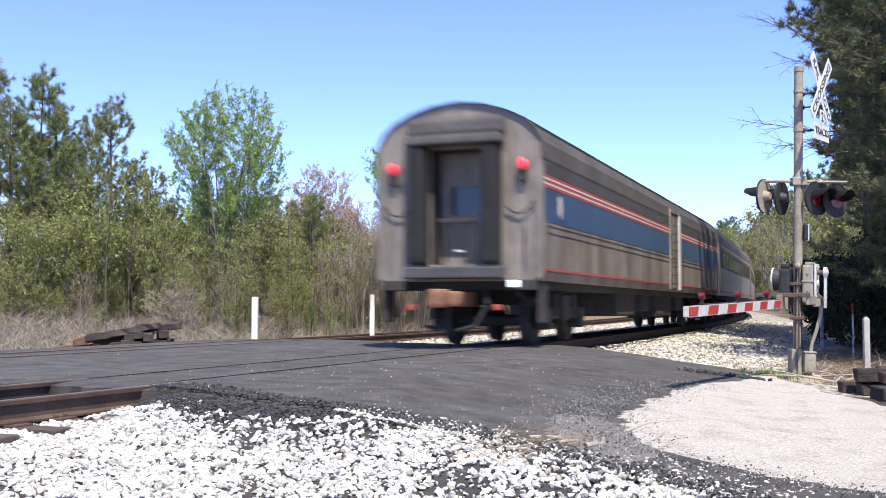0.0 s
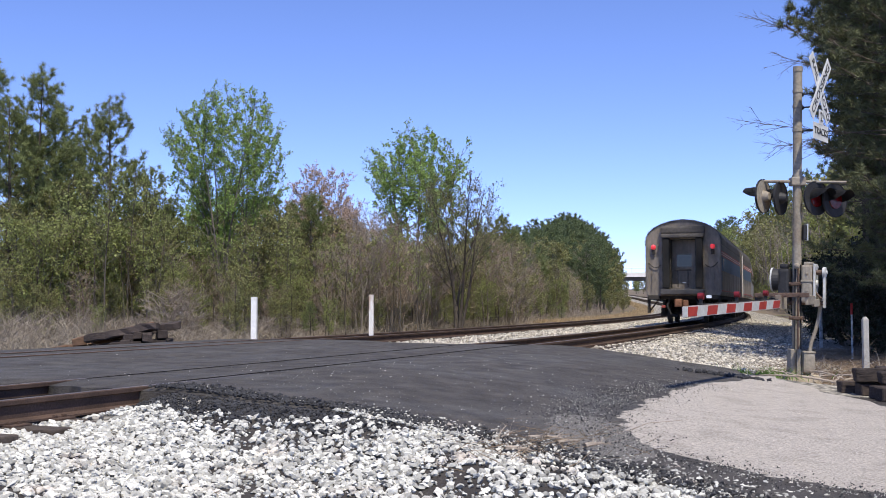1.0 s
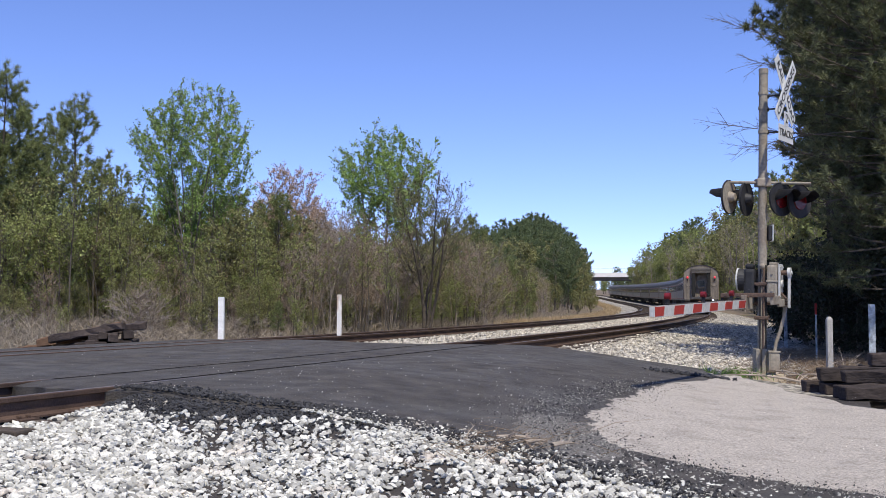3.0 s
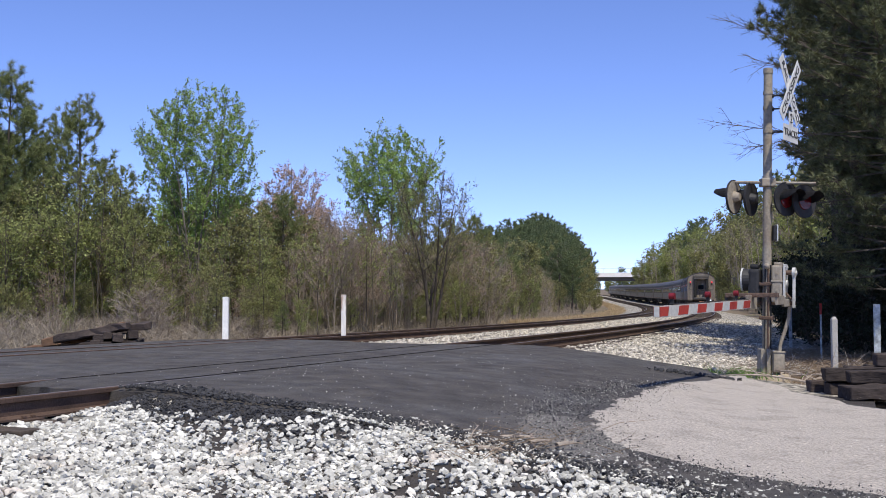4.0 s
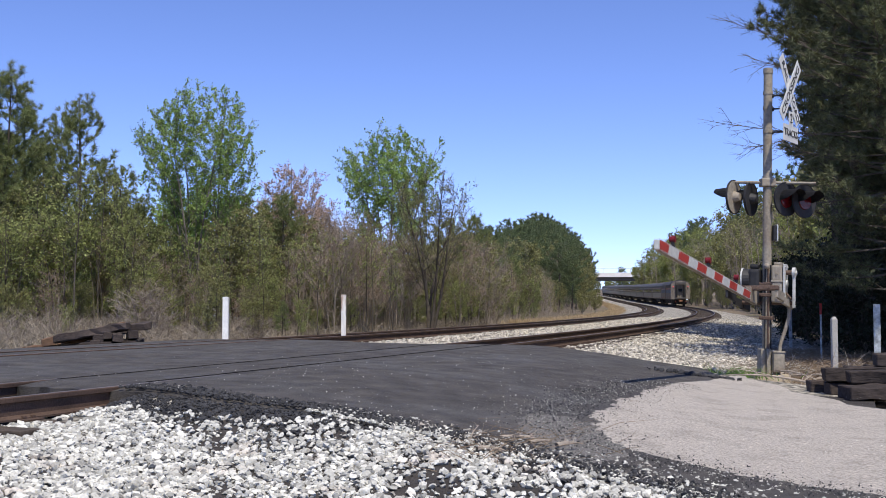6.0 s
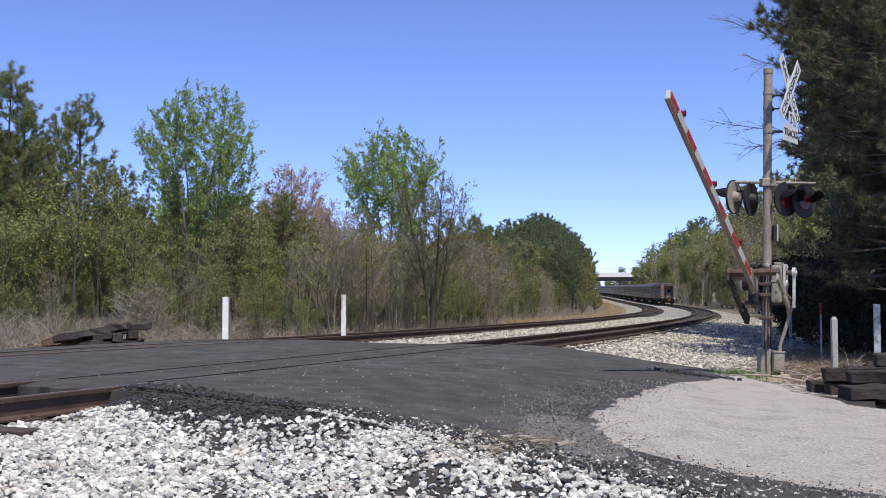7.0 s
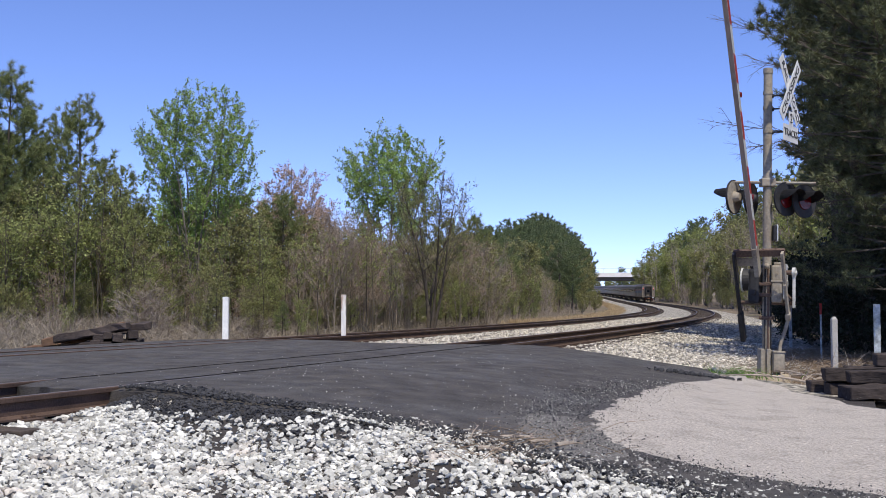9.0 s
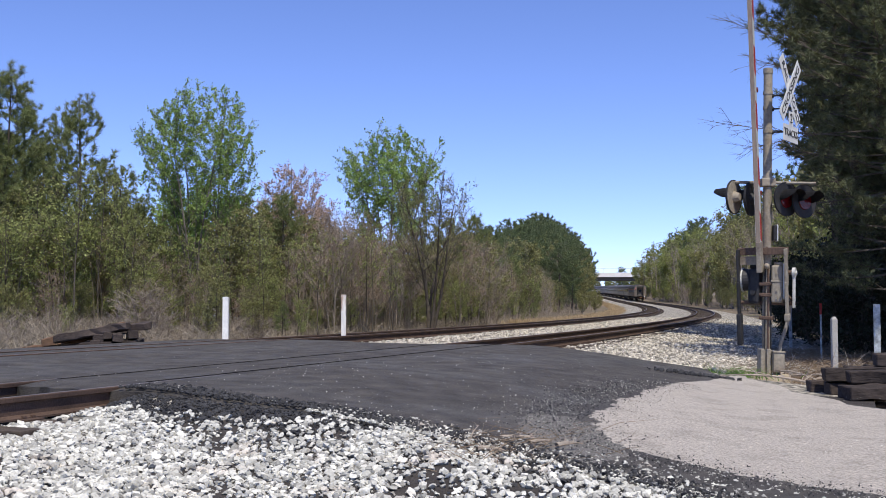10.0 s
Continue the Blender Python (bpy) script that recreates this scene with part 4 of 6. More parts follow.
box(bm, -0.16, 0.125, 0.277, 0.31, -0.16, 0.42, 0.014)
tube(bm, (-0.02, 0.31, 0.1), (-0.02, 0.335, 0.1), 0.06, sides=16)
for x, z in ((-0.12, -0.12), (0.09, -0.12), (-0.12, 0.37), (0.09, 0.37)):
    tube(bm, (x, 0.31, z), (x, 0.322, z), 0.014, sides=8)
part("cover_plate", bm, GATE_WHITE, mech, "cover plate with bolts, coloured white for the box's lit side")
bm = bmesh.new()   # rounded crank guard at the shaft's outer end
box(bm, -0.03, 0.07, 0.42, 0.46, -0.3, 0.28, 0.012)
tube(bm, (0.02, 0.415, 0.28), (0.02, 0.465, 0.28), 0.085, sides=22)
tube(bm, (0.02, 0.465, 0.28), (0.02, 0.485, 0.28), 0.03, sides=12)
part("crank_guard", bm, GATE_WHITE, mech, "pale rounded crank guard")
bm = bmesh.new()
tube(bm, (0.0, 0.3, 0.28), (0.0, 0.43, 0.28), 0.04, sides=14)
tube(bm, (0.0, 0.3, -0.05), (0.05, 0.4, -0.15), 0.018, sides=8)
part("crank_shaft", bm, RUST_BROWN, mech)
bm = bmesh.new()
box(bm, -0.18, 0.12, -0.29, -0.1, -0.24, 0.34, 0.05)
box(bm, -0.1, 0.06, -0.27, -0.13, 0.34, 0.42, 0.03)
tube(bm, (-0.03, -0.38, 0.16), (-0.03, -0.27, 0.16), 0.19, 0.17, 22)
tube(bm, (0.1, -0.2, -0.05), (0.17, -0.2, -0.05), 0.045, sides=14)
part("gear_box", bm, BLACK_PAINT, mech, "black rounded gear housing")
bm = bmesh.new()
tube(bm, (-0.03, -0.405, 0.16), (-0.03, -0.38, 0.16), 0.2, 0.2, 24, False)
bmesh.ops.solidify(bm, geom=bm.faces[:], thickness=0.02)
part("gear_rim", bm, GATE_WHITE, mech, "pale rim of the gear drum")
bm = bmesh.new()
tube(bm, (0, -0.46, -0.22), (0, 0.46, -0.22), 0.035, sides=12)
for z in (-0.5, -0.12, 0.06):
    box(bm, -0.1, 0.1, -0.11, 0.11, z, z + 0.06, 0.012)
    for y in (-0.085, 0.085):
        tube(bm, (0.1, y, z + 0.03), (0.14, y, z + 0.03), 0.012, sides=6)
part("shaft", bm, RUST_BROWN, mech)
bm = bmesh.new()
bmesh.ops.create_uvsphere(bm, u_segments=14, v_segments=8, radius=0.05, matrix=Matrix.Translation((0.16, 0.03, 0.38)))
tube(bm, (0.05, 0.03, 0.38), (0.16, 0.03, 0.38), 0.016, sides=8)
part("conduit_cap", bm, GREY_PAINT, mech)

# the gate: local x runs along the arm
gate = part("gate_arm", box(bmesh.new(), 0.5, 5.9, -0.034, 0.034, -0.065, 0.065, 0.006), ARM_WOOD, signal, "red and white striped gate arm")
for k in range(12):
    sy, k = (-1 if k % 2 else 1), k // 2
    x0 = 5.52 - k * 0.905
    x1 = min(x0 + 0.45, 5.904)
    bm = bmesh.new()
    vs = []
    for y in ((-0.04, -0.034) if sy < 0 else (0.034, 0.04)):
        vs += [bm.verts.new(p) for p in ((x0 + 0.06, y, -0.056), (x1 + (0.06 if k else 0), y, -0.056), (x1, y, 0.056), (x0, y, 0.056))]
    bm.faces.new(vs[:4]), bm.faces.new(vs[4:][::-1])
    for a in range(4):
        b = (a + 1) % 4
        bm.faces.new((vs[a], vs[b], vs[4 + b], vs[4 + a]))
    bmesh.ops.recalc_face_normals(bm, faces=bm.faces[:])
    part("red_stripe", bm, GATE_RED, gate)
for sy in (-1, 1):
    bm = bmesh.new()
    box(bm, 0.6, 5.88, sy * 0.0355 - 0.0015, sy * 0.0355 + 0.0015, -0.066, 0.066)
    part("white_sheet", bm, GATE_WHITE, gate)
bm = bmesh.new()
box(bm, 5.88, 5.93, -0.03, 0.03, -0.06, 0.06, 0.005)
part("end_cap", bm, GATE_WHITE, gate)
for x in (5.25, 3.5, 1.8):
    bm = bmesh.new()
    tube(bm, (x, -0.035, 0.175), (x, 0.035, 0.175), 0.042, sides=16)
    part("gate_lamp", bm, LAMP_RED, gate, "red gate lamp")
    bm = bmesh.new()
    box(bm, x - 0.02, x + 0.02, -0.02, 0.02, 0.06, 0.15, 0.004)
    box(bm, x - 0.05, x + 0.05, -0.025, 0.025, 0.07, 0.09, 0.003)
    part("lamp_clamp", bm, BLACK_PAINT, gate)
bm = bmesh.new()
tube(bm, (0.55, 0, 0.074), (5.3, 0, 0.074), 0.008, sides=5)
part("lamp_cable", bm, BLACK_PAINT, gate)
bm = bmesh.new()
box(bm, 0.78, 0.9, -0.38, 0.44, 0.1, 0.17, 0.01)
for y in (-0.3, -0.1, 0.1, 0.3):
    tube(bm, (0.9, y, 0.135), (0.915, y, 0.135), 0.015, sides=8)
part("yoke_bar", bm, RUST_BROWN, gate, "rusty cross bar")
bm = bmesh.new()
box(bm, 0.62, 0.76, -0.34, -0.06, 0.1, 0.125, 0.004)
part("yoke_plate", bm, GREY_PAINT, gate)
for sy in (-1, 1):
    bm = bmesh.new()
    off = 0.41 if sy > 0 else -0.36
    box(bm, 0.3, 0.88, off - 0.022, off + 0.022, -0.02, 0.12, 0.01)
    box(bm, -0.2, 0.34, off - 0.022, off + 0.022, -0.06, 0.06, 0.01)
    part("yoke_side", bm, GREY_PAINT if sy > 0 else BLACK_PAINT, gate)
    bm = bmesh.new()
    box(bm, -0.7 if sy < 0 else -0.3, -0.18, off - 0.04, off + 0.04, -0.08, 0.08, 0.02)
    part("counterweight", bm, BLACK_PAINT if sy < 0 else GREY_PAINT, gate)
bm = bmesh.new()
box(bm, 0.5, 1.0, -0.04, 0.04, -0.09, 0.14, 0.01)
part("arm_bracket", bm, GREY_PAINT, gate)


def gate_pose(deg):
    return LEAN.inverted() @ Matrix.Translation(PIVOT) @ frame_m @ Matrix.Rotation(radians(-deg), 4, 'Y')


GATE_ANGLES = ((0, -1.2), (5.5, -1.2), (5.6, -0.4), (5.7, 1.7), (6.0, 6.5), (6.4, 14.0), (6.8, 21.7), (7.0, 25.4), (7.2, 29.2), (7.5, 34.9), (7.8, 40.8), (8.0, 44.8), (8.3, 50.6),
               (8.5, 54.6), (9.0, 63.4), (9.3, 69.2), (9.5, 73.2), (10.0, 84.0))
# ---------- trees ----------
POPLAR_LEAF = material("fresh_green_leaf", (0.31, 0.43, 0.11), 0.55, dark=0.75, light=1.2, scale=0.4, fine=3, bump=0, island=0.3, transl=0.4)
LIME_LEAF = material("lime_green_leaf", (0.31, 0.34, 0.11), 0.55, dark=0.75, light=1.2, scale=0.4, fine=3, bump=0, island=0.3, transl=0.4)
OLIVE_LEAF = material("olive_leaf", (0.27, 0.265, 0.1), 0.6, dark=0.7, light=1.2, scale=0.4, fine=3, bump=0, island=0.35, transl=0.3)
BUD_LEAF = material("reddish_bud", (0.54, 0.38, 0.27), 0.7, dark=0.75, light=1.2, scale=0.4, fine=3, bump=0, island=0.3, transl=0.3)
FAR_PINE = material("far_pine_needles", (0.16, 0.2, 0.09), 0.7, dark=0.7, light=1.25, scale=0.5, fine=5, bump=0, island=0.35, transl=0.2)
RUSSET_BUD = material("russet_bud", (0.34, 0.24, 0.16), 0.7, dark=0.75, light=1.2, scale=0.4, fine=3, bump=0, island=0.3, transl=0.2)
GREY_TWIG = material("grey_twig", (0.3, 0.25, 0.2), 0.9, dark=0.6, light=1.3, scale=1, fine=8, bump=0.2, spread=0.2)
DRY_GRASS = material("dry_grass", (0.5, 0.37, 0.21), 0.8, dark=0.7, light=1.2, scale=0.6, fine=5, bump=0, island=0.3, transl=0.3)
DARK_PINE = material("dark_pine_needles", (0.135, 0.147, 0.07), 0.7, dark=0.7, light=1.3, scale=0.5, fine=4, bump=0, island=0.4, transl=0.12)
# leaf colour lowered to carry the deep shade under the pines
SHADE_LEAF = material("shade_darkened_leaf", (0.03, 0.036, 0.016), 0.6, dark=0.7, light=1.2, bump=0, island=0.35)
GREY_BARK = material("grey_bark", (0.19, 0.165, 0.135), 0.95, dark=0.5, light=1.3, scale=3, fine=25, bump=0.6)


class Wood:
    """Collects limbs as tapered tubes and the places where foliage sits."""

    def __init__(self, seed):
        self.r = random.Random(seed)
        self.v, self.f, self.tips = [], [], []

    def limb(self, pts, radii, sides):
        first = len(self.v)
        for i, p in enumerate(pts):
            d = (pts[min(i + 1, len(pts) - 1)] - pts[max(i - 1, 0)]).normalized()
            a = d.orthogonal().normalized()
            b = d.cross(a)
            for k in range(sides):
                t = 2 * math.pi * k / sides
                self.v.append(tuple(p + (a * math.cos(t) + b * math.sin(t)) * radii[i]))
        for i in range(len(pts) - 1):
            for k in range(sides):
                j = (k + 1) % sides
                self.f.append((first + i * sides + k, first + i * sides + j, first + (i + 1) * sides + j, first + (i + 1) * sides + k))

    def grow(self, start, way, length, radius, level, depth, spread, lift, kids, ratio=0.51, clear=0.3):
        r = self.r
        n = 6 if level == 0 else 4
        pts, radii, p, d = [start], [radius], start.copy(), way.normalized()
        for i in range(n):
            d = (d + Vector((r.gauss(0, 0.09), r.gauss(0, 0.09), lift * 0.12))).normalized()
            p = p + d * (length / n)
            pts.append(p)
            radii.append(radius * (1 - 0.85 * (i + 1) / n))
        self.limb(pts, radii, 7 if level == 0 else (5 if level == 1 else 3))
        if level >= depth:
            self.tips.append((pts[-1], d))
            self.tips.append((pts[-2], d))
            self.tips.append((pts[-3], d))
            return
        for k in range(kids[level]):
            f = r.uniform(clear if level == 0 else 0.25, 1.0)
            i = min(int(f * n), n - 1)
            g = f * n - i
            at = pts[i] * (1 - g) + pts[i + 1] * g
            turn = r.uniform(0, 2 * math.pi)
            a = d.orthogonal().normalized()
            b = d.cross(a)
            out = (a * math.cos(turn) + b * math.sin(turn)) * spread + d * (1 - spread * 0.5)
            self.grow(at, out, length * ratio * r.uniform(0.78, 1.22) * (1.1 - 0.45 * f), radii[i] * 0.55, level + 1, depth, spread, lift, kids, ratio, clear)

    def wood(self, name, mat, parent):
        return mesh_part(name, self.v, self.f, mat, parent)


def leaf_mesh(name, centres, size, mat, parent, seed, flat=0.6):
    """Many small folded leaves, each its own little four-sided blade."""
    g = np.random.default_rng(seed)
    c = np.array(centres)
    n = len(c)
    a = g.normal(size=(n, 3))
    a /= np.linalg.norm(a, axis=1)[:, None]
    b = np.cross(a, g.normal(size=(n, 3)))
    b /= np.linalg.norm(b, axis=1)[:, None] + 1e-9
    s = (size * g.uniform(0.6, 1.4, n))[:, None]
    q = np.stack([c - a * s, c + b * s * flat, c + a * s, c - b * s * flat], 1).reshape(-1, 3)
    f = np.arange(4 * n).reshape(-1, 4)
    return mesh_part(name, q.tolist(), f.tolist(), mat, parent)


def along(pts, f):
    """The place and direction at a share f of a line of points."""
    n = len(pts) - 1
    i = min(int(f * n), n - 1)
    return pts[i].lerp(pts[i + 1], f * n - i), (pts[i + 1] - pts[i]).normalized()


def crown_tree(name, label, height, seed, leaf, bark, profile, stems=3, fan=0.55, clear=0.25, boughs=16, lift=1.1, twigs=9, twig=0.7, sprigs=2, per=5, size=0.06, sway=0.05, thick=0.11, group="trees along the line", lean=0.0):
    """A tree whose boughs fill a crown: profile gives the crown's radius at shares of the height."""
    t = tagged(new(name), label, "tree", group)
    w = Wood(seed)
    r = w.r
    spots = []
    hs, rs = [p[0] for p in profile], [p[1] for p in profile]

    def reach(z):
        return float(np.interp(z / height, hs, rs))

    for k in range(stems):
        turn = 2 * math.pi * (k + r.uniform(-0.25, 0.25)) / stems + seed
        out = Vector((math.cos(turn), math.sin(turn), 0))
        top = height * r.uniform(0.86, 1.0)
        far = max(rs) * fan * r.uniform(0.5, 1.1) if stems > 1 else 0.0
        bend = Vector((r.gauss(0, 0.12), r.gauss(0, 0.12), 0))
        stem = [out * (0.1 + far * f ** 1.3) + bend * math.sin(f * 5) + Vector((lean * height * f, 0, top * f - 0.2)) for f in np.linspace(0, 1, 10)]
        w.limb(stem, [max(0.012, thick * (1 - 0.93 * f ** 0.8)) for f in np.linspace(0, 1, 10)], 7)
        for b in range(boughs):
            f = clear + (0.97 - clear) * ((b + r.random()) / boughs) ** 0.85
            p, d = along(stem, f)
            a = r.uniform(0, 2 * math.pi)
            way = Vector((math.cos(a), math.sin(a), 0)) + out * (0.5 if stems > 1 else 0)
            way.normalize()
            ln = max(rs) * r.uniform(0.6, 1.1)
            for _ in range(12):
                e = p + way * ln + Vector((0, 0, lift * ln * 0.75))
                if (e - Vector((lean * e.z, 0, 0))).xy.length < reach(e.z) and e.z < height * 1.02:
                    break
                ln *= 0.82
            ln = max(ln, 0.3)
            bough = [p]
            for i in range(5):
                g = (i + 1) / 5
                step = (way * (1.15 - 0.45 * g) + Vector((r.gauss(0, 0.1), r.gauss(0, 0.1), lift * (0.45 + 0.6 * g) + r.gauss(0, 0.08)))) * (ln / 5)
                bough.append(bough[-1] + step)
            w.limb(bough, [max(0.007, thick * 0.3 * (1 - f * 0.6) * (1 - 0.17 * i)) for i in range(6)], 4)
            count = max(3, int(twigs * min(1.0, ln / (0.6 * max(rs))) + 0.5))
            for j in range(count):
                q, bd = along(bough, 0.18 + 0.82 * (j + r.random()) / count)
                td = (bd + Vector((r.gauss(0, 0.6), r.gauss(0, 0.6), r.gauss(0.2, 0.35)))).normalized()
                tl = twig * r.uniform(0.5, 1.15)
                tip = q + td * tl
                w.limb([q, tip], [0.008, 0.004], 3)
                ends = [(q, tip)]
                for _ in range(sprigs):
                    m = q.lerp(tip, r.uniform(0.3, 0.9))
                    sd = (td + Vector((r.gauss(0, 0.6), r.gauss(0, 0.6), r.gauss(0.1, 0.4)))).normalized()
                    s_end = m + sd * tl * r.uniform(0.3, 0.6)
                    w.limb([m, s_end], [0.005, 0.003], 3)
                    ends.append((m, s_end))
                for m, s_end in ends:
                    for _ in range(per):
                        c = m.lerp(s_end, r.uniform(0.25, 1.08))
                        spots.append((c.x + r.gauss(0, sway), c.y + r.gauss(0, sway), c.z + r.gauss(0, sway)))
    w.wood("trunk", bark, t)
    if leaf and spots:
        leaf_mesh("crown", spots, size, leaf, t, seed)
    return t


def pine(name, label, height, seed, needles, profile, low=0.3, whorls=16, arms=4, rise=0.25, twigs=6, blade=0.2, per=30, slim=0.04, thick=0.13, group="trees along the line"):
    """A pine: whorls of boughs whose twigs end in round tufts of needles; profile gives the crown's radius."""
    t = tagged(new(name), label, "tree", group)
    w = Wood(seed)
    r = w.r
    hs, rs = [p[0] for p in profile], [p[1] for p in profile]
    bx, by = r.gauss(0, 0.15), r.gauss(0, 0.15)
    stem = [Vector((bx * math.sin(f * 4), by * math.sin(f * 3), height * f - 0.2)) for f in np.linspace(0, 1, 11)]
    w.limb(stem, [max(0.015, thick * (1 - 0.9 * f)) for f in np.linspace(0, 1, 11)], 8)
    tufts = [(stem[-1], Vector((0, 0, 1)))]
    for k in range(whorls):
        f = low + (0.985 - low) * (k + r.uniform(0.1, 0.9)) / whorls
        start, _ = along(stem, f)
        turn = r.uniform(0, 6.28)
        for j in range(max(2, arms + r.randint(-1, 1))):
            a = turn + 2 * math.pi * j / arms + r.gauss(0, 0.3)
            ln = float(np.interp(f, hs, rs)) * r.uniform(0.55, 1.12)
            d = Vector((math.cos(a), math.sin(a), rise + 0.7 * (f - 0.5) + r.gauss(0, 0.12)))
            bough = [start]
            for q in range(5):
                d = (d + Vector((r.gauss(0, 0.12), r.gauss(0, 0.12), 0.1))).normalized()
                bough.append(bough[-1] + d * (ln / 5))
            w.limb(bough, [max(0.008, thick * 0.17 * (1 - 0.17 * q) * (1.1 - 0.6 * f)) for q in range(6)], 4)
            count = max(2, int(twigs * ln / max(rs) + 0.6))
            for q in range(count):
                p, bd = along(bough, 0.3 + 0.7 * (q + r.random()) / count)
                td = (bd + Vector((r.gauss(0, 0.6), r.gauss(0, 0.6), r.gauss(0.35, 0.3)))).normalized()
                tip = p + td * r.uniform(0.15, 0.5)
                w.limb([p, tip], [0.01, 0.006], 3)
                tufts.append((tip, td))
                if r.random() < 0.6:
                    tufts.append((p.lerp(tip, 0.4), td))
            tufts.append((bough[-1], d))
    w.wood("trunk", BARK, t)
    g = np.random.default_rng(seed)
    c = np.repeat(np.array([tuple(p) for p, _ in tufts]), per, 0)
    axis = np.repeat(np.array([tuple(d) for _, d in tufts]), per, 0)
    n = len(c)
    c = c + g.normal(size=(n, 3)) * blade * 0.1
    d = g.normal(size=(n, 3)) * 0.75 + axis * 0.7
    d /= np.linalg.norm(d, axis=1)[:, None]
    side = np.cross(d, g.normal(size=(n, 3)))
    side /= np.linalg.norm(side, axis=1)[:, None] + 1e-9
    ln = (blade * g.uniform(0.7, 1.2, n))[:, None]
    q = np.stack([c + side * ln * slim, c + d * ln, c - side * ln * slim], 1).reshape(-1, 3)
    mesh_part("crown", q.tolist(), np.arange(3 * n).reshape(-1, 3).tolist(), needles, t)
    return t


def floor_at(x, y):
    return float(ground_z(np.array([x]), np.array([y]))[0]) - 0.03


def stand(t, x, y, turn=0.0, scale=1.0):
    t.matrix_world = Matrix.Translation((x, y, floor_at(x, y))) @ Matrix.Rotation(turn, 4, 'Z') @ Matrix.Scale(scale, 4)
    return t


def again(t, x, y, turn, scale):
    c = copy_thing(t, Matrix.Identity(4))
    return stand(c, x, y, turn, scale)


def at_view(px, d):
    """World x of a bearing at a distance ahead."""
    return (px - 784) / 1957 * d


rnd = random.Random(21)
FULL = ((0.0, 0.2), (0.25, 0.75), (0.5, 1.0), (0.75, 0.95), (0.92, 0.6), (1.0, 0.25))


def scaled(shape, radius):
    return [(h, v * radius) for h, v in shape]


# the single trees that stand out on the far side
poplar_a = stand(crown_tree("poplar", "slender many-stemmed poplar in thin fresh green leaf", 11.0, 3, POPLAR_LEAF, GREY_BARK, ((0.0, 0.5), (0.25, 1.6), (0.45, 2.7), (0.62, 3.3), (0.78, 3.1), (0.92, 2.2), (1.0, 1.0)), stems=6, fan=0.72, clear=0.26, boughs=19, lift=1.7, twigs=14, twig=0.6, sprigs=3, per=6, size=0.052, sway=0.05, thick=0.085), at_view(352, 50), 50, 1.1)
poplar_b = stand(crown_tree("poplar", "poplar with two stems in bright young leaf", 10.6, 11, POPLAR_LEAF, GREY_BARK, ((0.0, 0.4), (0.35, 1.3), (0.5, 2.3), (0.68, 3.1), (0.82, 2.8), (0.94, 1.9), (1.0, 0.9)), stems=6, fan=0.8, clear=0.42, boughs=17, lift=1.3, twigs=12, twig=0.65, sprigs=3, per=6, size=0.06, sway=0.06, thick=0.1), at_view(688, 60), 60, 1.2)
maple = stand(crown_tree("maple", "young maple with reddish spring buds", 8.3, 17, BUD_LEAF, GREY_BARK, ((0.0, 0.3), (0.4, 1.2), (0.65, 1.9), (0.85, 1.4), (1.0, 0.5)), stems=4, fan=0.6, clear=0.3, boughs=16, lift=1.7, twigs=9, twig=0.6, sprigs=3, per=6, size=0.042, sway=0.04, thick=0.07), at_view(516, 54), 54, 0.3)
bare = stand(crown_tree("bare_tree", "leaning dark bare tree with thin twigs and first buds", 7.6, 23, OLIVE_LEAF, BARK, ((0.0, 0.6), (0.4, 1.8), (0.7, 2.5), (0.9, 1.9), (1.0, 0.9)), stems=5, fan=0.85, clear=0.3, boughs=13, lift=1.3, twigs=10, twig=0.75, sprigs=4, per=2, size=0.042, sway=0.04, thick=0.1), at_view(762, 53), 53, 0.6)
pine_a = stand(pine("pine", "tall loblolly pine with tufted dark green needles", 10.2, 31, PINE, ((0.2, 1.5), (0.5, 1.9), (0.7, 1.5), (0.88, 0.95), (1.0, 0.35)), low=0.3, whorls=17, arms=4, rise=0.3, twigs=7, blade=0.24, per=34, slim=0.045), at_view(137, 46), 46, 0.2)
pine_b = stand(pine("pine", "tall rugged pine with an open crown of tufts", 11.6, 33, PINE, ((0.2, 1.4), (0.55, 2.2), (0.75, 1.8), (0.9, 1.2), (1.0, 0.4)), low=0.35, whorls=16, arms=4, rise=0.3, twigs=8, blade=0.25, per=34, slim=0.045), at_view(8, 47), 47, 1.2)
lime = stand(crown_tree("young_tree", "young tree in lime green leaf", 5.6, 41, LIME_LEAF, BARK, scaled(FULL, 1.3), stems=2, fan=0.4, clear=0.18, boughs=15, lift=0.9, twigs=9, twig=0.55, sprigs=2, per=4, size=0.05, sway=0.06, thick=0.05), at_view(95, 42), 42, 0.5)
olive = stand(crown_tree("young_tree", "dull olive young tree among brush", 5.6, 47, OLIVE_LEAF, BARK, scaled(FULL, 1.7), stems=2, fan=0.5, clear=0.12, boughs=17, lift=0.55, twigs=10, twig=0.6, sprigs=2, per=6, size=0.05, sway=0.07, thick=0.055), at_view(425, 47), 47, 0.9)
twiggy = stand(crown_tree("bare_sapling", "leafless grey-brown sapling with a tangle of fine twigs", 5.2, 53, None, GREY_TWIG, scaled(FULL, 1.5), stems=3, fan=0.6, clear=0.12, boughs=13, lift=0.8, twigs=9, twig=0.7, sprigs=4, per=0, thick=0.04), at_view(590, 48), 48, 0.1)
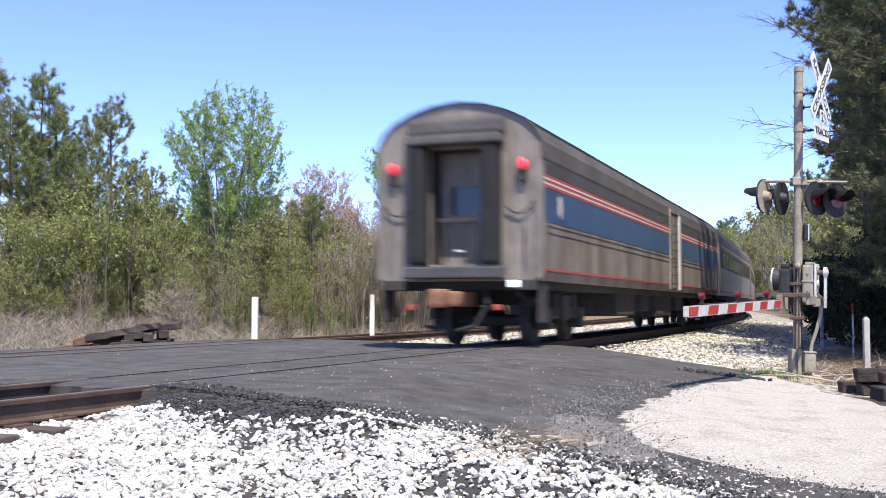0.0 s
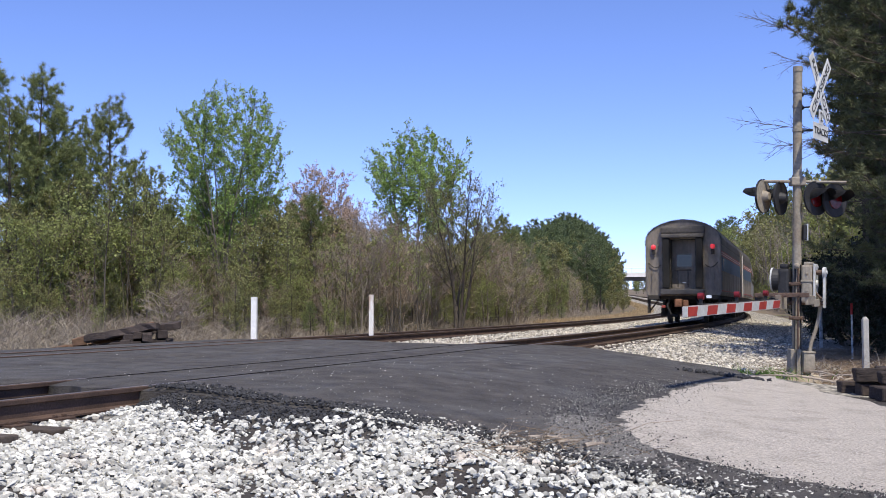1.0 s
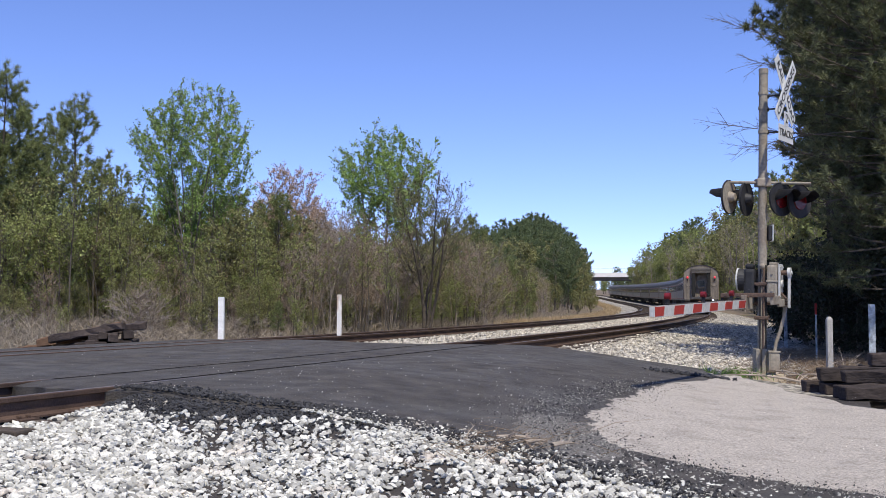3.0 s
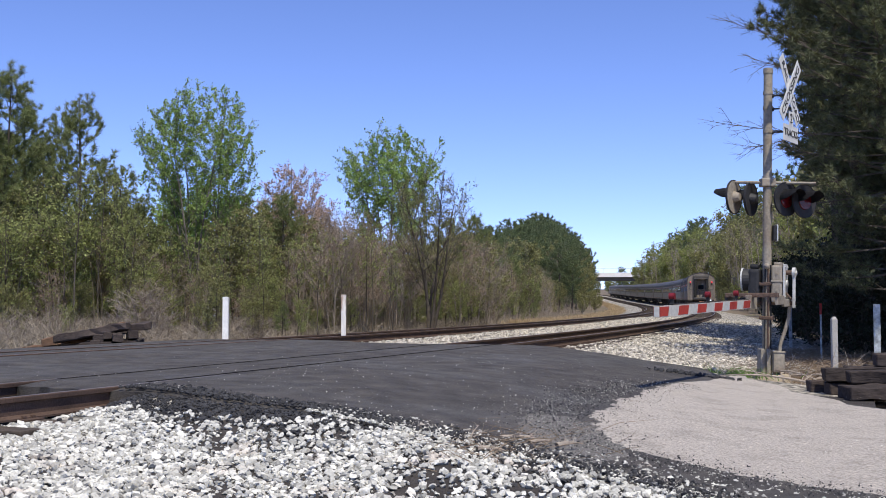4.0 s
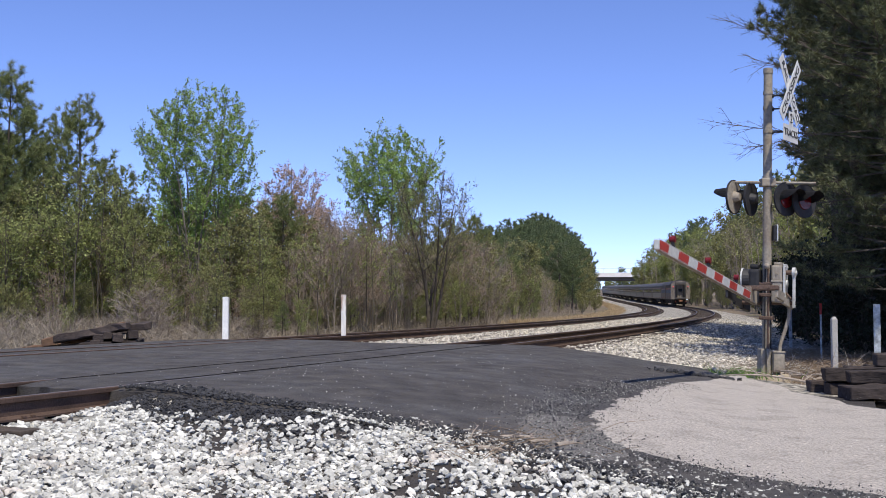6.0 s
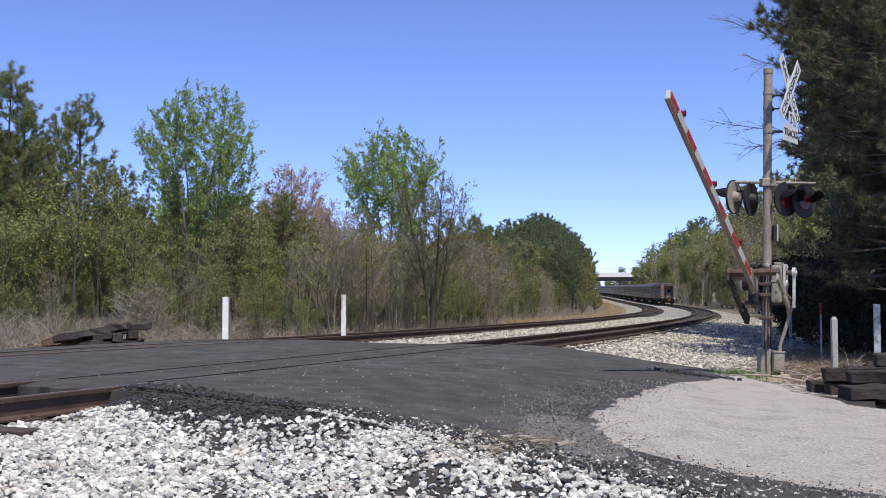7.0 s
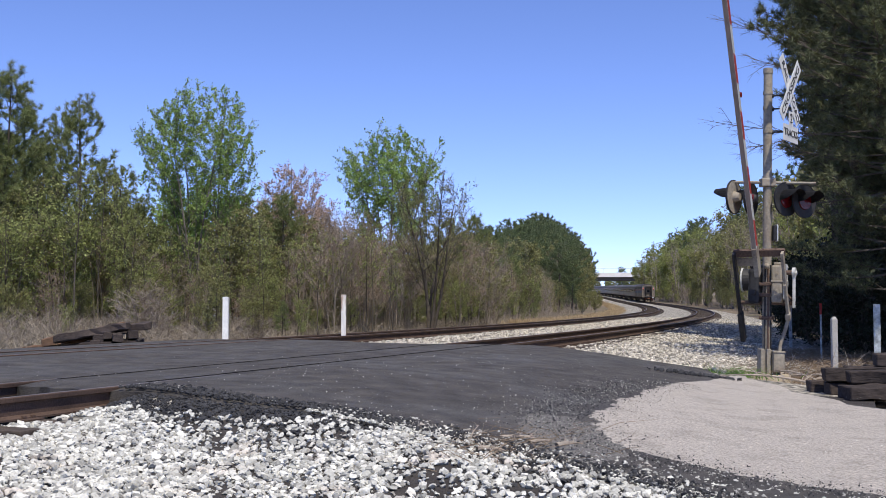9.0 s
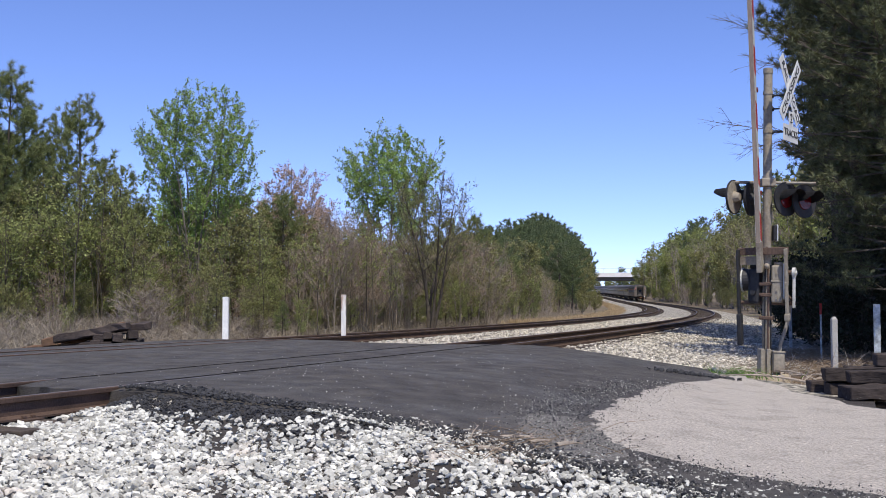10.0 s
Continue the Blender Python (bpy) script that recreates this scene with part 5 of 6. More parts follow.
budding = stand(crown_tree("bare_sapling", "grey-brown sapling with russet buds and fine twigs", 5.6, 55, RUSSET_BUD, GREY_TWIG, scaled(FULL, 1.6), stems=3, fan=0.6, clear=0.15, boughs=13, lift=0.9, twigs=9, twig=0.65, sprigs=3, per=2, size=0.035, sway=0.04, thick=0.045), at_view(640, 53), 53, 0.1)
thicket = stand(crown_tree("bare_shrub", "dense dead grey-brown thicket of vines and twigs", 2.0, 59, None, GREY_TWIG, ((0, 0.8), (0.4, 1.3), (0.8, 1.1), (1, 0.5)), stems=6, fan=0.8, clear=0.05, boughs=8, lift=0.4, twigs=8, twig=0.55, sprigs=4, per=0, thick=0.016, group="shrubs at the wood's edge"), at_view(260, 40), 40, 0.1)
young_pine = stand(pine("young_pine", "bushy young pine with a dark bare trunk below", 6.4, 37, PINE, ((0.1, 1.2), (0.45, 1.6), (0.7, 1.2), (0.9, 0.6), (1.0, 0.25)), low=0.28, whorls=13, arms=4, rise=0.2, twigs=6, blade=0.24, per=34, slim=0.045, thick=0.1), at_view(500, 50), 50, 0.4)
slim = stand(crown_tree("slim_tree", "thin straight dark-stemmed young tree with sparse new leaves", 7.2, 57, LIME_LEAF, BARK, ((0.0, 0.2), (0.4, 0.7), (0.7, 0.9), (1.0, 0.3)), stems=1, clear=0.4, boughs=16, lift=0.9, twigs=5, twig=0.4, sprigs=2, per=2, size=0.055, sway=0.05, thick=0.05), at_view(215, 44), 44, 0.2)


def row_of(kinds, spots):
    for i, (px, d, k) in enumerate(spots):
        again(kinds[i % len(kinds)], at_view(px, d), d, rnd.uniform(0, 6.28), k)


row_of((pine_a, pine_b), ((-45, 46, 1.0), (40, 49, 0.92), (72, 52, 0.9), (215, 55, 0.72), (185, 50, 0.78), (105, 56, 0.95), (-15, 56, 1.0), (-90, 50, 1.1), (165, 64, 0.85), (60, 62, 0.95), (250, 60, 0.72), (20, 66, 1.0)))
row_of((young_pine,), ((432, 56, 1.1), (470, 60, 0.95), (55, 46, 0.9), (200, 47, 0.9), (240, 52, 0.95), (400, 62, 1.15), (340, 64, 1.1), (290, 60, 1.0), (130, 44, 0.7), (560, 62, 0.95), (590, 66, 0.9), (640, 70, 1.0), (730, 72, 1.05), (790, 74, 1.1), (840, 82, 1.25), (820, 76, 0.95), (10, 43, 0.7), (940, 104, 0.8), (905, 94, 0.85)))
row_of((lime,), ((170, 43, 0.85), (245, 47, 0.98), (25, 41, 0.85), (262, 54, 1.05), (300, 55, 0.8), (625, 61, 0.85), (808, 58, 0.5), (830, 62, 0.5), (130, 47, 1.05), (438, 46, 0.5), (455, 50, 0.85), (-30, 42, 0.9), (60, 47, 1.2), (110, 45, 0.9), (280, 46, 0.55), (720, 60, 0.45), (180, 52, 1.15)))
row_of((olive,), ((60, 47, 1.25), (200, 46, 0.9), (530, 50, 0.95), (478, 53, 1.12), (395, 56, 1.18), (440, 58, 1.15), (620, 60, 0.85), (565, 60, 1.0), (670, 68, 1.0), (730, 70, 1.0), (785, 70, 1.05), (835, 80, 1.25), (330, 60, 0.9), (872, 90, 1.15), (10, 50, 1.3), (915, 97, 0.95), (860, 78, 0.8), (960, 110, 0.75), (985, 120, 0.7), (800, 64, 0.6)))
row_of((budding, budding, twiggy), ((580, 50, 0.9), (610, 52, 1.0), (660, 55, 0.95), (550, 53, 1.0), (700, 56, 0.9), (220, 47, 0.75), (110, 46, 0.8), (190, 46, 0.8), (20, 44, 0.75), (540, 47, 0.7), (640, 50, 0.8), (720, 57, 1.0), (812, 62, 0.95), (845, 70, 0.95), (235, 46, 0.75), (890, 84, 0.8), (60, 44, 0.8), (150, 46, 0.95), (300, 47, 0.6), (410, 47, 0.6), (870, 76, 0.6), (930, 98, 0.85), (905, 88, 0.6), (600, 57, 1.15), (575, 58, 1.2), (965, 106, 0.7)))
for i in range(46):
    px, d = -40 + i * 19.5 + rnd.uniform(-9, 9), rnd.uniform(40, 52) + max(0, i - 37) * 4
    again(slim, at_view(px, d), d, rnd.uniform(0, 6.28), rnd.uniform(0.6, 1.0) if px < 240 else rnd.uniform(0.5, 0.72))
again(poplar_b, at_view(330, 66), 66, 2.4, 0.8)
row_of((maple,), ((545, 57, 0.85), (488, 58, 0.85), (600, 68, 0.75), (690, 78, 0.7)))
for i in range(60):     # deeper rows that close the wood
    px, d = -130 + i * 17 + rnd.uniform(-8, 8), rnd.uniform(62, 95)
    again((olive, young_pine, budding, olive, twiggy)[i % 5], at_view(px, d), d, rnd.uniform(0, 6.28), rnd.uniform(0.75, 1.0))
for i in range(46):     # dead tangle along the wood's edge
    px, d = -60 + i * 21 + rnd.uniform(-9, 9), rnd.uniform(38, 46) + max(0, i - 24) * 1.9
    again(thicket, at_view(px, d), d, rnd.uniform(0, 6.28), rnd.uniform(0.25, 0.55))
for i in range(70):     # low green growth among it
    px, d = -60 + i * 14.5 + rnd.uniform(-9, 9), rnd.uniform(38, 52) + max(0, i - 42) * 1.4
    again((olive, lime, olive, young_pine, budding, lime)[i % 6], at_view(px, d), d, rnd.uniform(0, 6.28), rnd.uniform(0.2, 0.5))
row_of((olive, lime), ((90, 45, 0.9), (30, 44, 0.95), (165, 46, 1.0), (255, 44, 0.6), (300, 57, 0.75), (360, 60, 0.9), (405, 57, 0.8), (460, 49, 0.7), (520, 49, 0.75), (560, 51, 0.6), (640, 58, 0.9), (700, 62, 0.9), (760, 62, 0.85), (820, 68, 0.8), (-20, 45, 1.0), (215, 49, 1.05), (880, 82, 0.75), (940, 96, 0.7), (850, 73, 0.6)))

# woods that follow the far side of the line into the distance
far_pine = pine("pine", "dense dark green pine in the woods beyond the tracks", 12.5, 61, FAR_PINE, ((0.1, 2.4), (0.5, 3.3), (0.75, 3.0), (0.92, 1.8), (1.0, 0.7)), low=0.15, whorls=18, arms=5, rise=0.2, twigs=12, blade=0.34, per=22, slim=0.07)
far_oak = crown_tree("oak", "oak in young olive leaf in the distant woods", 11.5, 67, OLIVE_LEAF, GREY_BARK, scaled(FULL, 3.4), stems=3, fan=0.5, clear=0.15, boughs=16, lift=0.8, twigs=10, twig=1.0, sprigs=2, per=4, size=0.13, sway=0.14)
far_green = crown_tree("oak", "tree in fresh green leaf in the distant woods", 10.8, 71, LIME_LEAF, GREY_BARK, scaled(FULL, 3.2), stems=3, fan=0.5, clear=0.18, boughs=16, lift=0.9, twigs=10, twig=1.0, sprigs=2, per=4, size=0.13, sway=0.14)
far_bare = crown_tree("bare_tree", "bare grey-brown tree in the distant woods", 12.5, 73, None, GREY_TWIG, scaled(FULL, 3.0), stems=3, fan=0.6, clear=0.25, boughs=14, lift=1.2, twigs=9, twig=1.1, sprigs=4, per=0, thick=0.16)
used = set()


def far_tree(kind, s, q, k):
    p = place(s, q)
    if kind in used:
        again(kind, p.x, p.y, rnd.uniform(0, 6.28), k)
    else:
        used.add(kind)
        stand(kind, p.x, p.y, rnd.uniform(0, 6.28), k)


def wood_height(s, q):
    """Taller trees deeper in the wood and farther along the line."""
    return float(np.interp(-q, (13, 17, 22, 27), (0.7, 0.95, 1.15, 1.25))) * (s / 200) ** 0.9 * rnd.uniform(0.9, 1.05)


for i in range(40):      # the wood's edge up to where the bend goes out of sight
    s, q = 135 + i * 7 + rnd.uniform(-3, 3), -rnd.uniform(13.5, 22)
    far_tree((far_pine, far_pine, far_oak, far_pine, far_bare)[i % 5], s, q, wood_height(s, q))
for i in range(46):      # left of the line
    s, q = 92 + i * 7.5 + rnd.uniform(-3, 3), -rnd.uniform(22, 30)
    far_tree(rnd.choice((far_pine, far_pine, far_pine, far_pine, far_oak)), s, q, wood_height(s, q))
    far_tree(rnd.choice((far_green, far_oak, far_oak, far_bare, far_bare, far_pine)), s + 3, -rnd.uniform(17, 21), rnd.uniform(0.3, 0.55))
    if i % 2 == 0:
        far_tree(rnd.choice((far_green, far_oak, far_bare, far_bare)), s + 2, -rnd.uniform(12.5, 15), rnd.uniform(0.18, 0.3))
for i in range(40):      # right of the line
    s = 70 + i * 9 + rnd.uniform(-3, 3)
    far_tree(rnd.choice((far_bare, far_bare, far_oak, far_green)), s, rnd.uniform(9.5, 13), rnd.uniform(1.0, 1.4))
    far_tree(rnd.choice((far_bare, far_oak, far_green)), s + 2, rnd.uniform(7.5, 10), rnd.uniform(0.25, 0.5))
    far_tree(rnd.choice((far_oak, far_green, far_bare, far_pine)), s + 4, rnd.uniform(15, 24), rnd.uniform(1.6, 2.0))
for i in range(40):      # bushes along the right-hand edge
    p = place(58 + i * 7 + rnd.uniform(-2, 2), rnd.uniform(7.6, 9.6))
    again((olive, twiggy, lime, budding)[i % 4], p.x, p.y, rnd.uniform(0, 6.28), rnd.uniform(0.4, 0.9))
for i in range(40):      # closing the view behind the bridge, clear of the tracks
    x = 20 + i * 5 + rnd.uniform(-2, 2)
    for y, kind, k in ((494, far_oak, 0.5), (515, far_pine, 0.95), (550, rnd.choice((far_oak, far_pine)), 0.9)):
        if not -13 < to_track(x, y)[1] < 8:
            again(kind, x, y + rnd.uniform(0, 10), rnd.uniform(0, 6.28), k * rnd.uniform(0.85, 1.15))

for i in range(34):      # the far wood across the end of the straight
    again(far_pine, 10 + i * 5 + rnd.uniform(-2, 2), 665 + rnd.uniform(0, 30), rnd.uniform(0, 6.28), rnd.uniform(0.75, 0.95))
    again((far_oak, far_green)[i % 2], 12 + i * 5 + rnd.uniform(-2, 2), 650 + rnd.uniform(0, 8), rnd.uniform(0, 6.28), rnd.uniform(0.75, 0.95))

# the shady pines beside the crossing
big_pine = pine("pine", "large shady pine with dense drooping dark needles", 13.5, 83, DARK_PINE, ((0.1, 2.2), (0.25, 3.0), (0.45, 3.5), (0.65, 3.5), (0.85, 2.4), (1.0, 0.8)), low=0.14, whorls=30, arms=6, rise=0.02, twigs=18, blade=0.165, per=40, slim=0.055, thick=0.2)
stand(big_pine, 10.5, 24.5, 0.7)
for x, y, turn, k in ((12.6, 27.6, 2.9, 1.1), (13.2, 23.5, 2.1, 1.05), (13.4, 30, 3.5, 0.95), (16.6, 31.5, 5.1, 1.35), (19, 36, 0.3, 1.1), (16.0, 26.5, 4.2, 1.5), (19, 30, 2.6, 1.6), (22.5, 42, 3.1, 1.1), (23.5, 53, 3.1, 1.05), (16.5, 19.5, 1.1, 1.0), (19.5, 22.5, 5.5, 1.1), (24, 34, 4.4, 1.1), (24.5, 60, 0.4, 1.05)):
    again(big_pine, x, y, turn, k)
# taller pines over the bank, whose high crowns shade the ballast's shoulder
tall_pine = pine("pine", "very tall pine with a high spreading crown over the bank", 19.0, 85, DARK_PINE, ((0.3, 1.5), (0.55, 2.2), (0.7, 3.6), (0.85, 4.2), (0.95, 2.8), (1.0, 1.0)), low=0.32, whorls=30, arms=6, rise=0.05, twigs=15, blade=0.26, per=36, slim=0.045, thick=0.24)
stand(tall_pine, 13.6, 37.5, 0.4)
for x, y, turn, k in ((15.3, 42.5, 2.2, 1.0), (17.5, 47.5, 4.0, 1.0), (12.2, 33.0, 5.2, 0.92), (20.5, 51, 1.0, 1.0)):
    again(tall_pine, x, y, turn, k)

# shrubs added as dark backing, the pines' shade put into their leaf colour
shrub = stand(crown_tree("shrub", "dense evergreen shrub coloured dark for the pines' shade", 3.2, 91, SHADE_LEAF, BARK, scaled(FULL, 1.6), stems=4, fan=0.6, clear=0.05, boughs=14, lift=0.4, twigs=9, twig=0.6, sprigs=2, per=5, size=0.06, sway=0.12, thick=0.05, group="shrubs under the pines"), 12.2, 27.0, 0.3)
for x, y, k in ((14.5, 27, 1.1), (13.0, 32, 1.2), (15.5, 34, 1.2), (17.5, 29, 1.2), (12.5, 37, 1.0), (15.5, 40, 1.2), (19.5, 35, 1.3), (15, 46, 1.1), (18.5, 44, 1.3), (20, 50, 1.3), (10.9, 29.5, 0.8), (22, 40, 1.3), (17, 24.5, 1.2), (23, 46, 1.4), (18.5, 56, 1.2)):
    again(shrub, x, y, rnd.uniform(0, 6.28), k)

w = Wood(97)             # dead limbs reaching out of the large pine's crown
for z, up, ln in ((4.3, -0.02, 3.6), (5.0, 0.1, 4.1), (5.25, 0.0, 3.5), (6.9, 0.12, 3.9), (7.1, 0.3, 3.3), (3.9, -0.12, 3.1), (5.9, 0.15, 3.4), (4.7, -0.1, 3.3)):
    rr = w.r
    d = Vector((-1, rr.uniform(-0.25, 0.25), up))
    limb_pts = [Vector((-0.3, 0, z))]
    for i in range(6):
        d = (d + Vector((0, rr.gauss(0, 0.08), rr.gauss(-0.01, 0.06)))).normalized()
        limb_pts.append(limb_pts[-1] + d * ln / 6)
    w.limb(limb_pts, [0.02 - 0.0025 * i for i in range(7)], 5)
    for i in range(18):
        p, bd = along(limb_pts, 0.45 + 0.55 * i / 18)
        td = (bd + Vector((rr.gauss(-0.1, 0.2), rr.gauss(0, 0.5), rr.gauss(0.1, 0.4)))).normalized()
        tip = p + td * rr.uniform(0.25, 0.7)
        w.limb([p, tip], [0.007, 0.003], 3)
        for _ in range(3):
            m = p.lerp(tip, rr.uniform(0.3, 0.9))
            w.limb([m, m + (td + Vector((rr.gauss(0, 0.5), rr.gauss(0, 0.5), rr.gauss(0, 0.5)))).normalized() * rr.uniform(0.1, 0.3)], [0.004, 0.002], 3)
limb = w.wood("dead_limb", BARK, big_pine)
limb.matrix_local = Matrix.Rotation(-0.7, 4, 'Z')

# ---------- brush and grass ----------
BRUSH = material("sunlit_dead_brush", (0.31, 0.26, 0.195), 0.9, dark=0.6, light=1.3, scale=1, fine=8, bump=0, island=0.35, transl=0.2)


def blades(name, label, category, spots, mat, tall, wide, per, seed, lean=0.35):
    """Thin bent blades or twigs rising from spots on the ground."""
    g = np.random.default_rng(seed)
    p = np.repeat(np.array(spots), per, 0)
    n = len(p)
    p = p + np.concatenate([g.normal(size=(n, 2)) * 0.35, np.zeros((n, 1))], 1)
    d = np.concatenate([g.normal(size=(n, 2)) * lean, np.ones((n, 1))], 1)
    h = (tall * g.uniform(0.35, 1.15, n))[:, None]
    side = np.cross(d, np.concatenate([g.normal(size=(n, 2)), np.zeros((n, 1))], 1))
    side = side / (np.linalg.norm(side, axis=1)[:, None] + 1e-9) * wide
    bend = np.concatenate([g.normal(size=(n, 2)) * lean, np.zeros((n, 1))], 1)
    mid, top = p + d * h * 0.55, p + d * h + bend * h
    q = np.stack([p - side, p + side, mid + side * 0.8, mid - side * 0.8, top], 1).reshape(-1, 3)
    i = np.arange(n)[:, None] * 5
    ob = mesh_part(name, q.tolist(), (i + np.array((0, 1, 2, 3))).tolist() + (i + np.array((3, 2, 4))).tolist(), mat)
    return tagged(ob, label, category, kind="stuff")


def edge_spots(s0, s1, q0, q1, n, seed):
    g = random.Random(seed)
    out = []
    for _ in range(n):
        s = s0 + (s1 - s0) * g.random() ** 1.6
        p = place(s, g.uniform(q0, q1))
        out.append((p.x, p.y, floor_at(p.x, p.y)))
    return out


blades("underbrush", "tangled grey-brown leafless underbrush at the wood's edge", "brush", edge_spots(18, 130, -14, -24, 700, 1), BRUSH, 1.3, 0.009, 9, 2, 0.5)
blades("underbrush", "short dead stems and vines before the trees", "brush", edge_spots(14, 100, -12, -17, 500, 3), BRUSH, 0.75, 0.009, 14, 4, 0.7)
blades("dry_grass", "tall tan dry grass beside the far track", "grass", edge_spots(60, 330, -9.4, -11.0, 1200, 5), DRY_GRASS, 0.5, 0.02, 14, 6, 0.25)
blades("dry_grass", "thin pale dry grass under the brush", "grass", edge_spots(12, 90, -10.5, -14, 220, 7), BRUSH, 0.5, 0.012, 14, 8, 0.35)
# ---------- overpass in the distance ----------
PAR = material("pale_bridge_concrete", (0.82, 0.8, 0.76), 0.85, dark=0.85, light=1.1, scale=0.3, fine=3, bump=0.05)
GIRD = material("weathered_girder", (0.13, 0.12, 0.11), 0.8, dark=0.7, light=1.2, scale=0.5, fine=4, bump=0.05)
bridge = tagged(new("overpass"), "concrete road overpass with pale parapet crossing the line", "bridge")
bm = bmesh.new()
box(bm, 20, 86, 466, 478, 13.1, 15.0, 0.05)
part("parapet", bm, PAR, bridge)
bm = bmesh.new()
for k in range(5):
    box(bm, 20, 86, 467 + k * 2.3, 468 + k * 2.3, 11.7, 13.1, 0.05)
box(bm, 20, 86, 466.5, 477.5, 12.9, 13.12)
part("girder", bm, GIRD, bridge, "dark girders under the deck")
bm = bmesh.new()
box(bm, 82.5, 96, 466, 478, 3.0, 13.2, 0.1)
part("abutment", bm, GIRD, bridge)
for x in (52,):
    bm = bmesh.new()
    for y in (468, 472, 476):
        tube(bm, (x, y, 2), (x, y, 11.7), 0.5)
    part("pier", bm, GIRD, bridge)
bm = bmesh.new()
box(bm, 20, 86, 466.1, 466.2, 16.6, 16.75)
part("handrail", bm, PAR, bridge)
for k in range(12):
    bm = bmesh.new()
    box(bm, 22 + k * 5.7, 22.2 + k * 5.7, 466.05, 466.25, 15.0, 16.7)
    part("rail_post", bm, PAR, bridge)

# ---------- posts ----------
WHITEWASH = material("chalky_white_paint", (0.86, 0.84, 0.79), 0.8, dark=0.8, light=1.08, scale=4, fine=25, bump=0.1)
STAINED = material("rust_stained_white_paint", (0.82, 0.78, 0.71), 0.8, dark=0.8, light=1.08, scale=4, fine=25, bump=0.1, tint=(0.38, 0.2, 0.11), tint_scale=2.2, tint_amount=0.45, squash=(3, 3, 0.6))
CEMENT = material("grey_cement_post", (0.42, 0.4, 0.36), 0.9, dark=0.75, light=1.15, scale=4, fine=40)
PANEL = material("bluish_white_marker", (0.5, 0.55, 0.58), 0.6, dark=0.6, light=1.15, scale=6, fine=25, bump=0, tint=(0.25, 0.27, 0.28), tint_scale=5)
RED_TIP = material("faded_red_paint", (0.4, 0.04, 0.035), 0.7, dark=0.8, light=1.1, bump=0)


def post(name, label, x, y, top, wide, deep, mat, cap=0.0, tip=None):
    z0 = floor_at(x, y) - 0.1
    t = tagged(new(name), label, "post")
    t.matrix_world = Matrix.Translation((x, y, z0))
    h = top - z0
    bm = bmesh.new()
    box(bm, -wide / 2, wide / 2, -deep / 2, deep / 2, 0, h - cap, 0.006)
    if cap:
        vs = [bm.verts.new((sx * wide / 2 * 0.98, sy * deep / 2 * 0.98, h - cap)) for sx, sy in ((-1, -1), (1, -1), (1, 1), (-1, 1))]
        peak = [bm.verts.new((sx * wide * 0.2, sy * deep * 0.2, h)) for sx, sy in ((-1, -1), (1, -1), (1, 1), (-1, 1))]
        bm.faces.new(peak)
        for k in range(4):
            bm.faces.new((vs[k], vs[(k + 1) % 4], peak[(k + 1) % 4], peak[k]))
    part("shaft", bm, mat, t)
    if tip:
        bm = bmesh.new()
        box(bm, -wide / 2 - 0.004, wide / 2 + 0.004, -deep / 2 - 0.004, deep / 2 + 0.004, h - tip, h + 0.004, 0.004)
        part("red_tip", bm, RED_TIP, t, "faded red tip")
    return t


post("marker_post", "square white-painted wooden post by the road", at_view(400, 28), 28, 0.955, 0.145, 0.145, WHITEWASH)
post("marker_post", "rust-stained white post by the far track", at_view(608.5, 30), 30, 1.035, 0.125, 0.125, STAINED)
post("cement_post", "grey cement post with a pointed top", at_view(1475, 20), 20, 0.53, 0.1, 0.1, CEMENT, 0.05)
post("marker_stake", "flat bluish-white marker stake in the shade", at_view(1551, 23), 23, 0.76, 0.14, 0.03, PANEL)
post("marker_stake", "small flat bluish-white marker stake", at_view(1398, 34), 34, 0.75, 0.1, 0.03, PANEL)
post("marker_stake", "thin stake with a faded red tip", at_view(1452, 28), 28, 0.79, 0.045, 0.02, PANEL, 0, 0.28)

# ---------- piles of old ties ----------
OLD_TIE = material("weathered_old_tie", (0.058, 0.044, 0.037), 0.92, dark=0.5, light=1.5, scale=3, fine=40, bump=0.6, squash=(0.3, 1, 1), spread=0.25)
SPLIT = material("split_brown_plank", (0.17, 0.1, 0.06), 0.9, dark=0.6, light=1.3, scale=3, fine=30, squash=(0.3, 1, 1), bump=0.4)


def old_tie(x, y, z, turn, length, tall=0.18, wide=0.23, roll=0.0, tilt=0.0, mat=None, seed=0, group="old ties in the pile", label="weathered dark railway tie lying in a pile"):
    r = random.Random(seed)
    bm = bmesh.new()
    box(bm, -length / 2, length / 2, -wide / 2, wide / 2, 0, tall, 0.0)
    bmesh.ops.subdivide_edges(bm, edges=[e for e in bm.edges if e.calc_length() > length * 0.9], cuts=9)
    for v in bm.verts:
        v.co += Vector((r.gauss(0, 0.014), r.gauss(0, 0.012), r.gauss(0, 0.01)))
    bmesh.ops.bevel(bm, geom=[e for e in bm.edges if abs(e.calc_face_angle(0)) > 0.8], offset=0.014, segments=1, affect='EDGES')
    ob = part("old_tie", bm, mat or OLD_TIE)
    ob.matrix_world = pose(x, y, z, roll, tilt, turn)
    return tagged(ob, label, "railway tie", group)


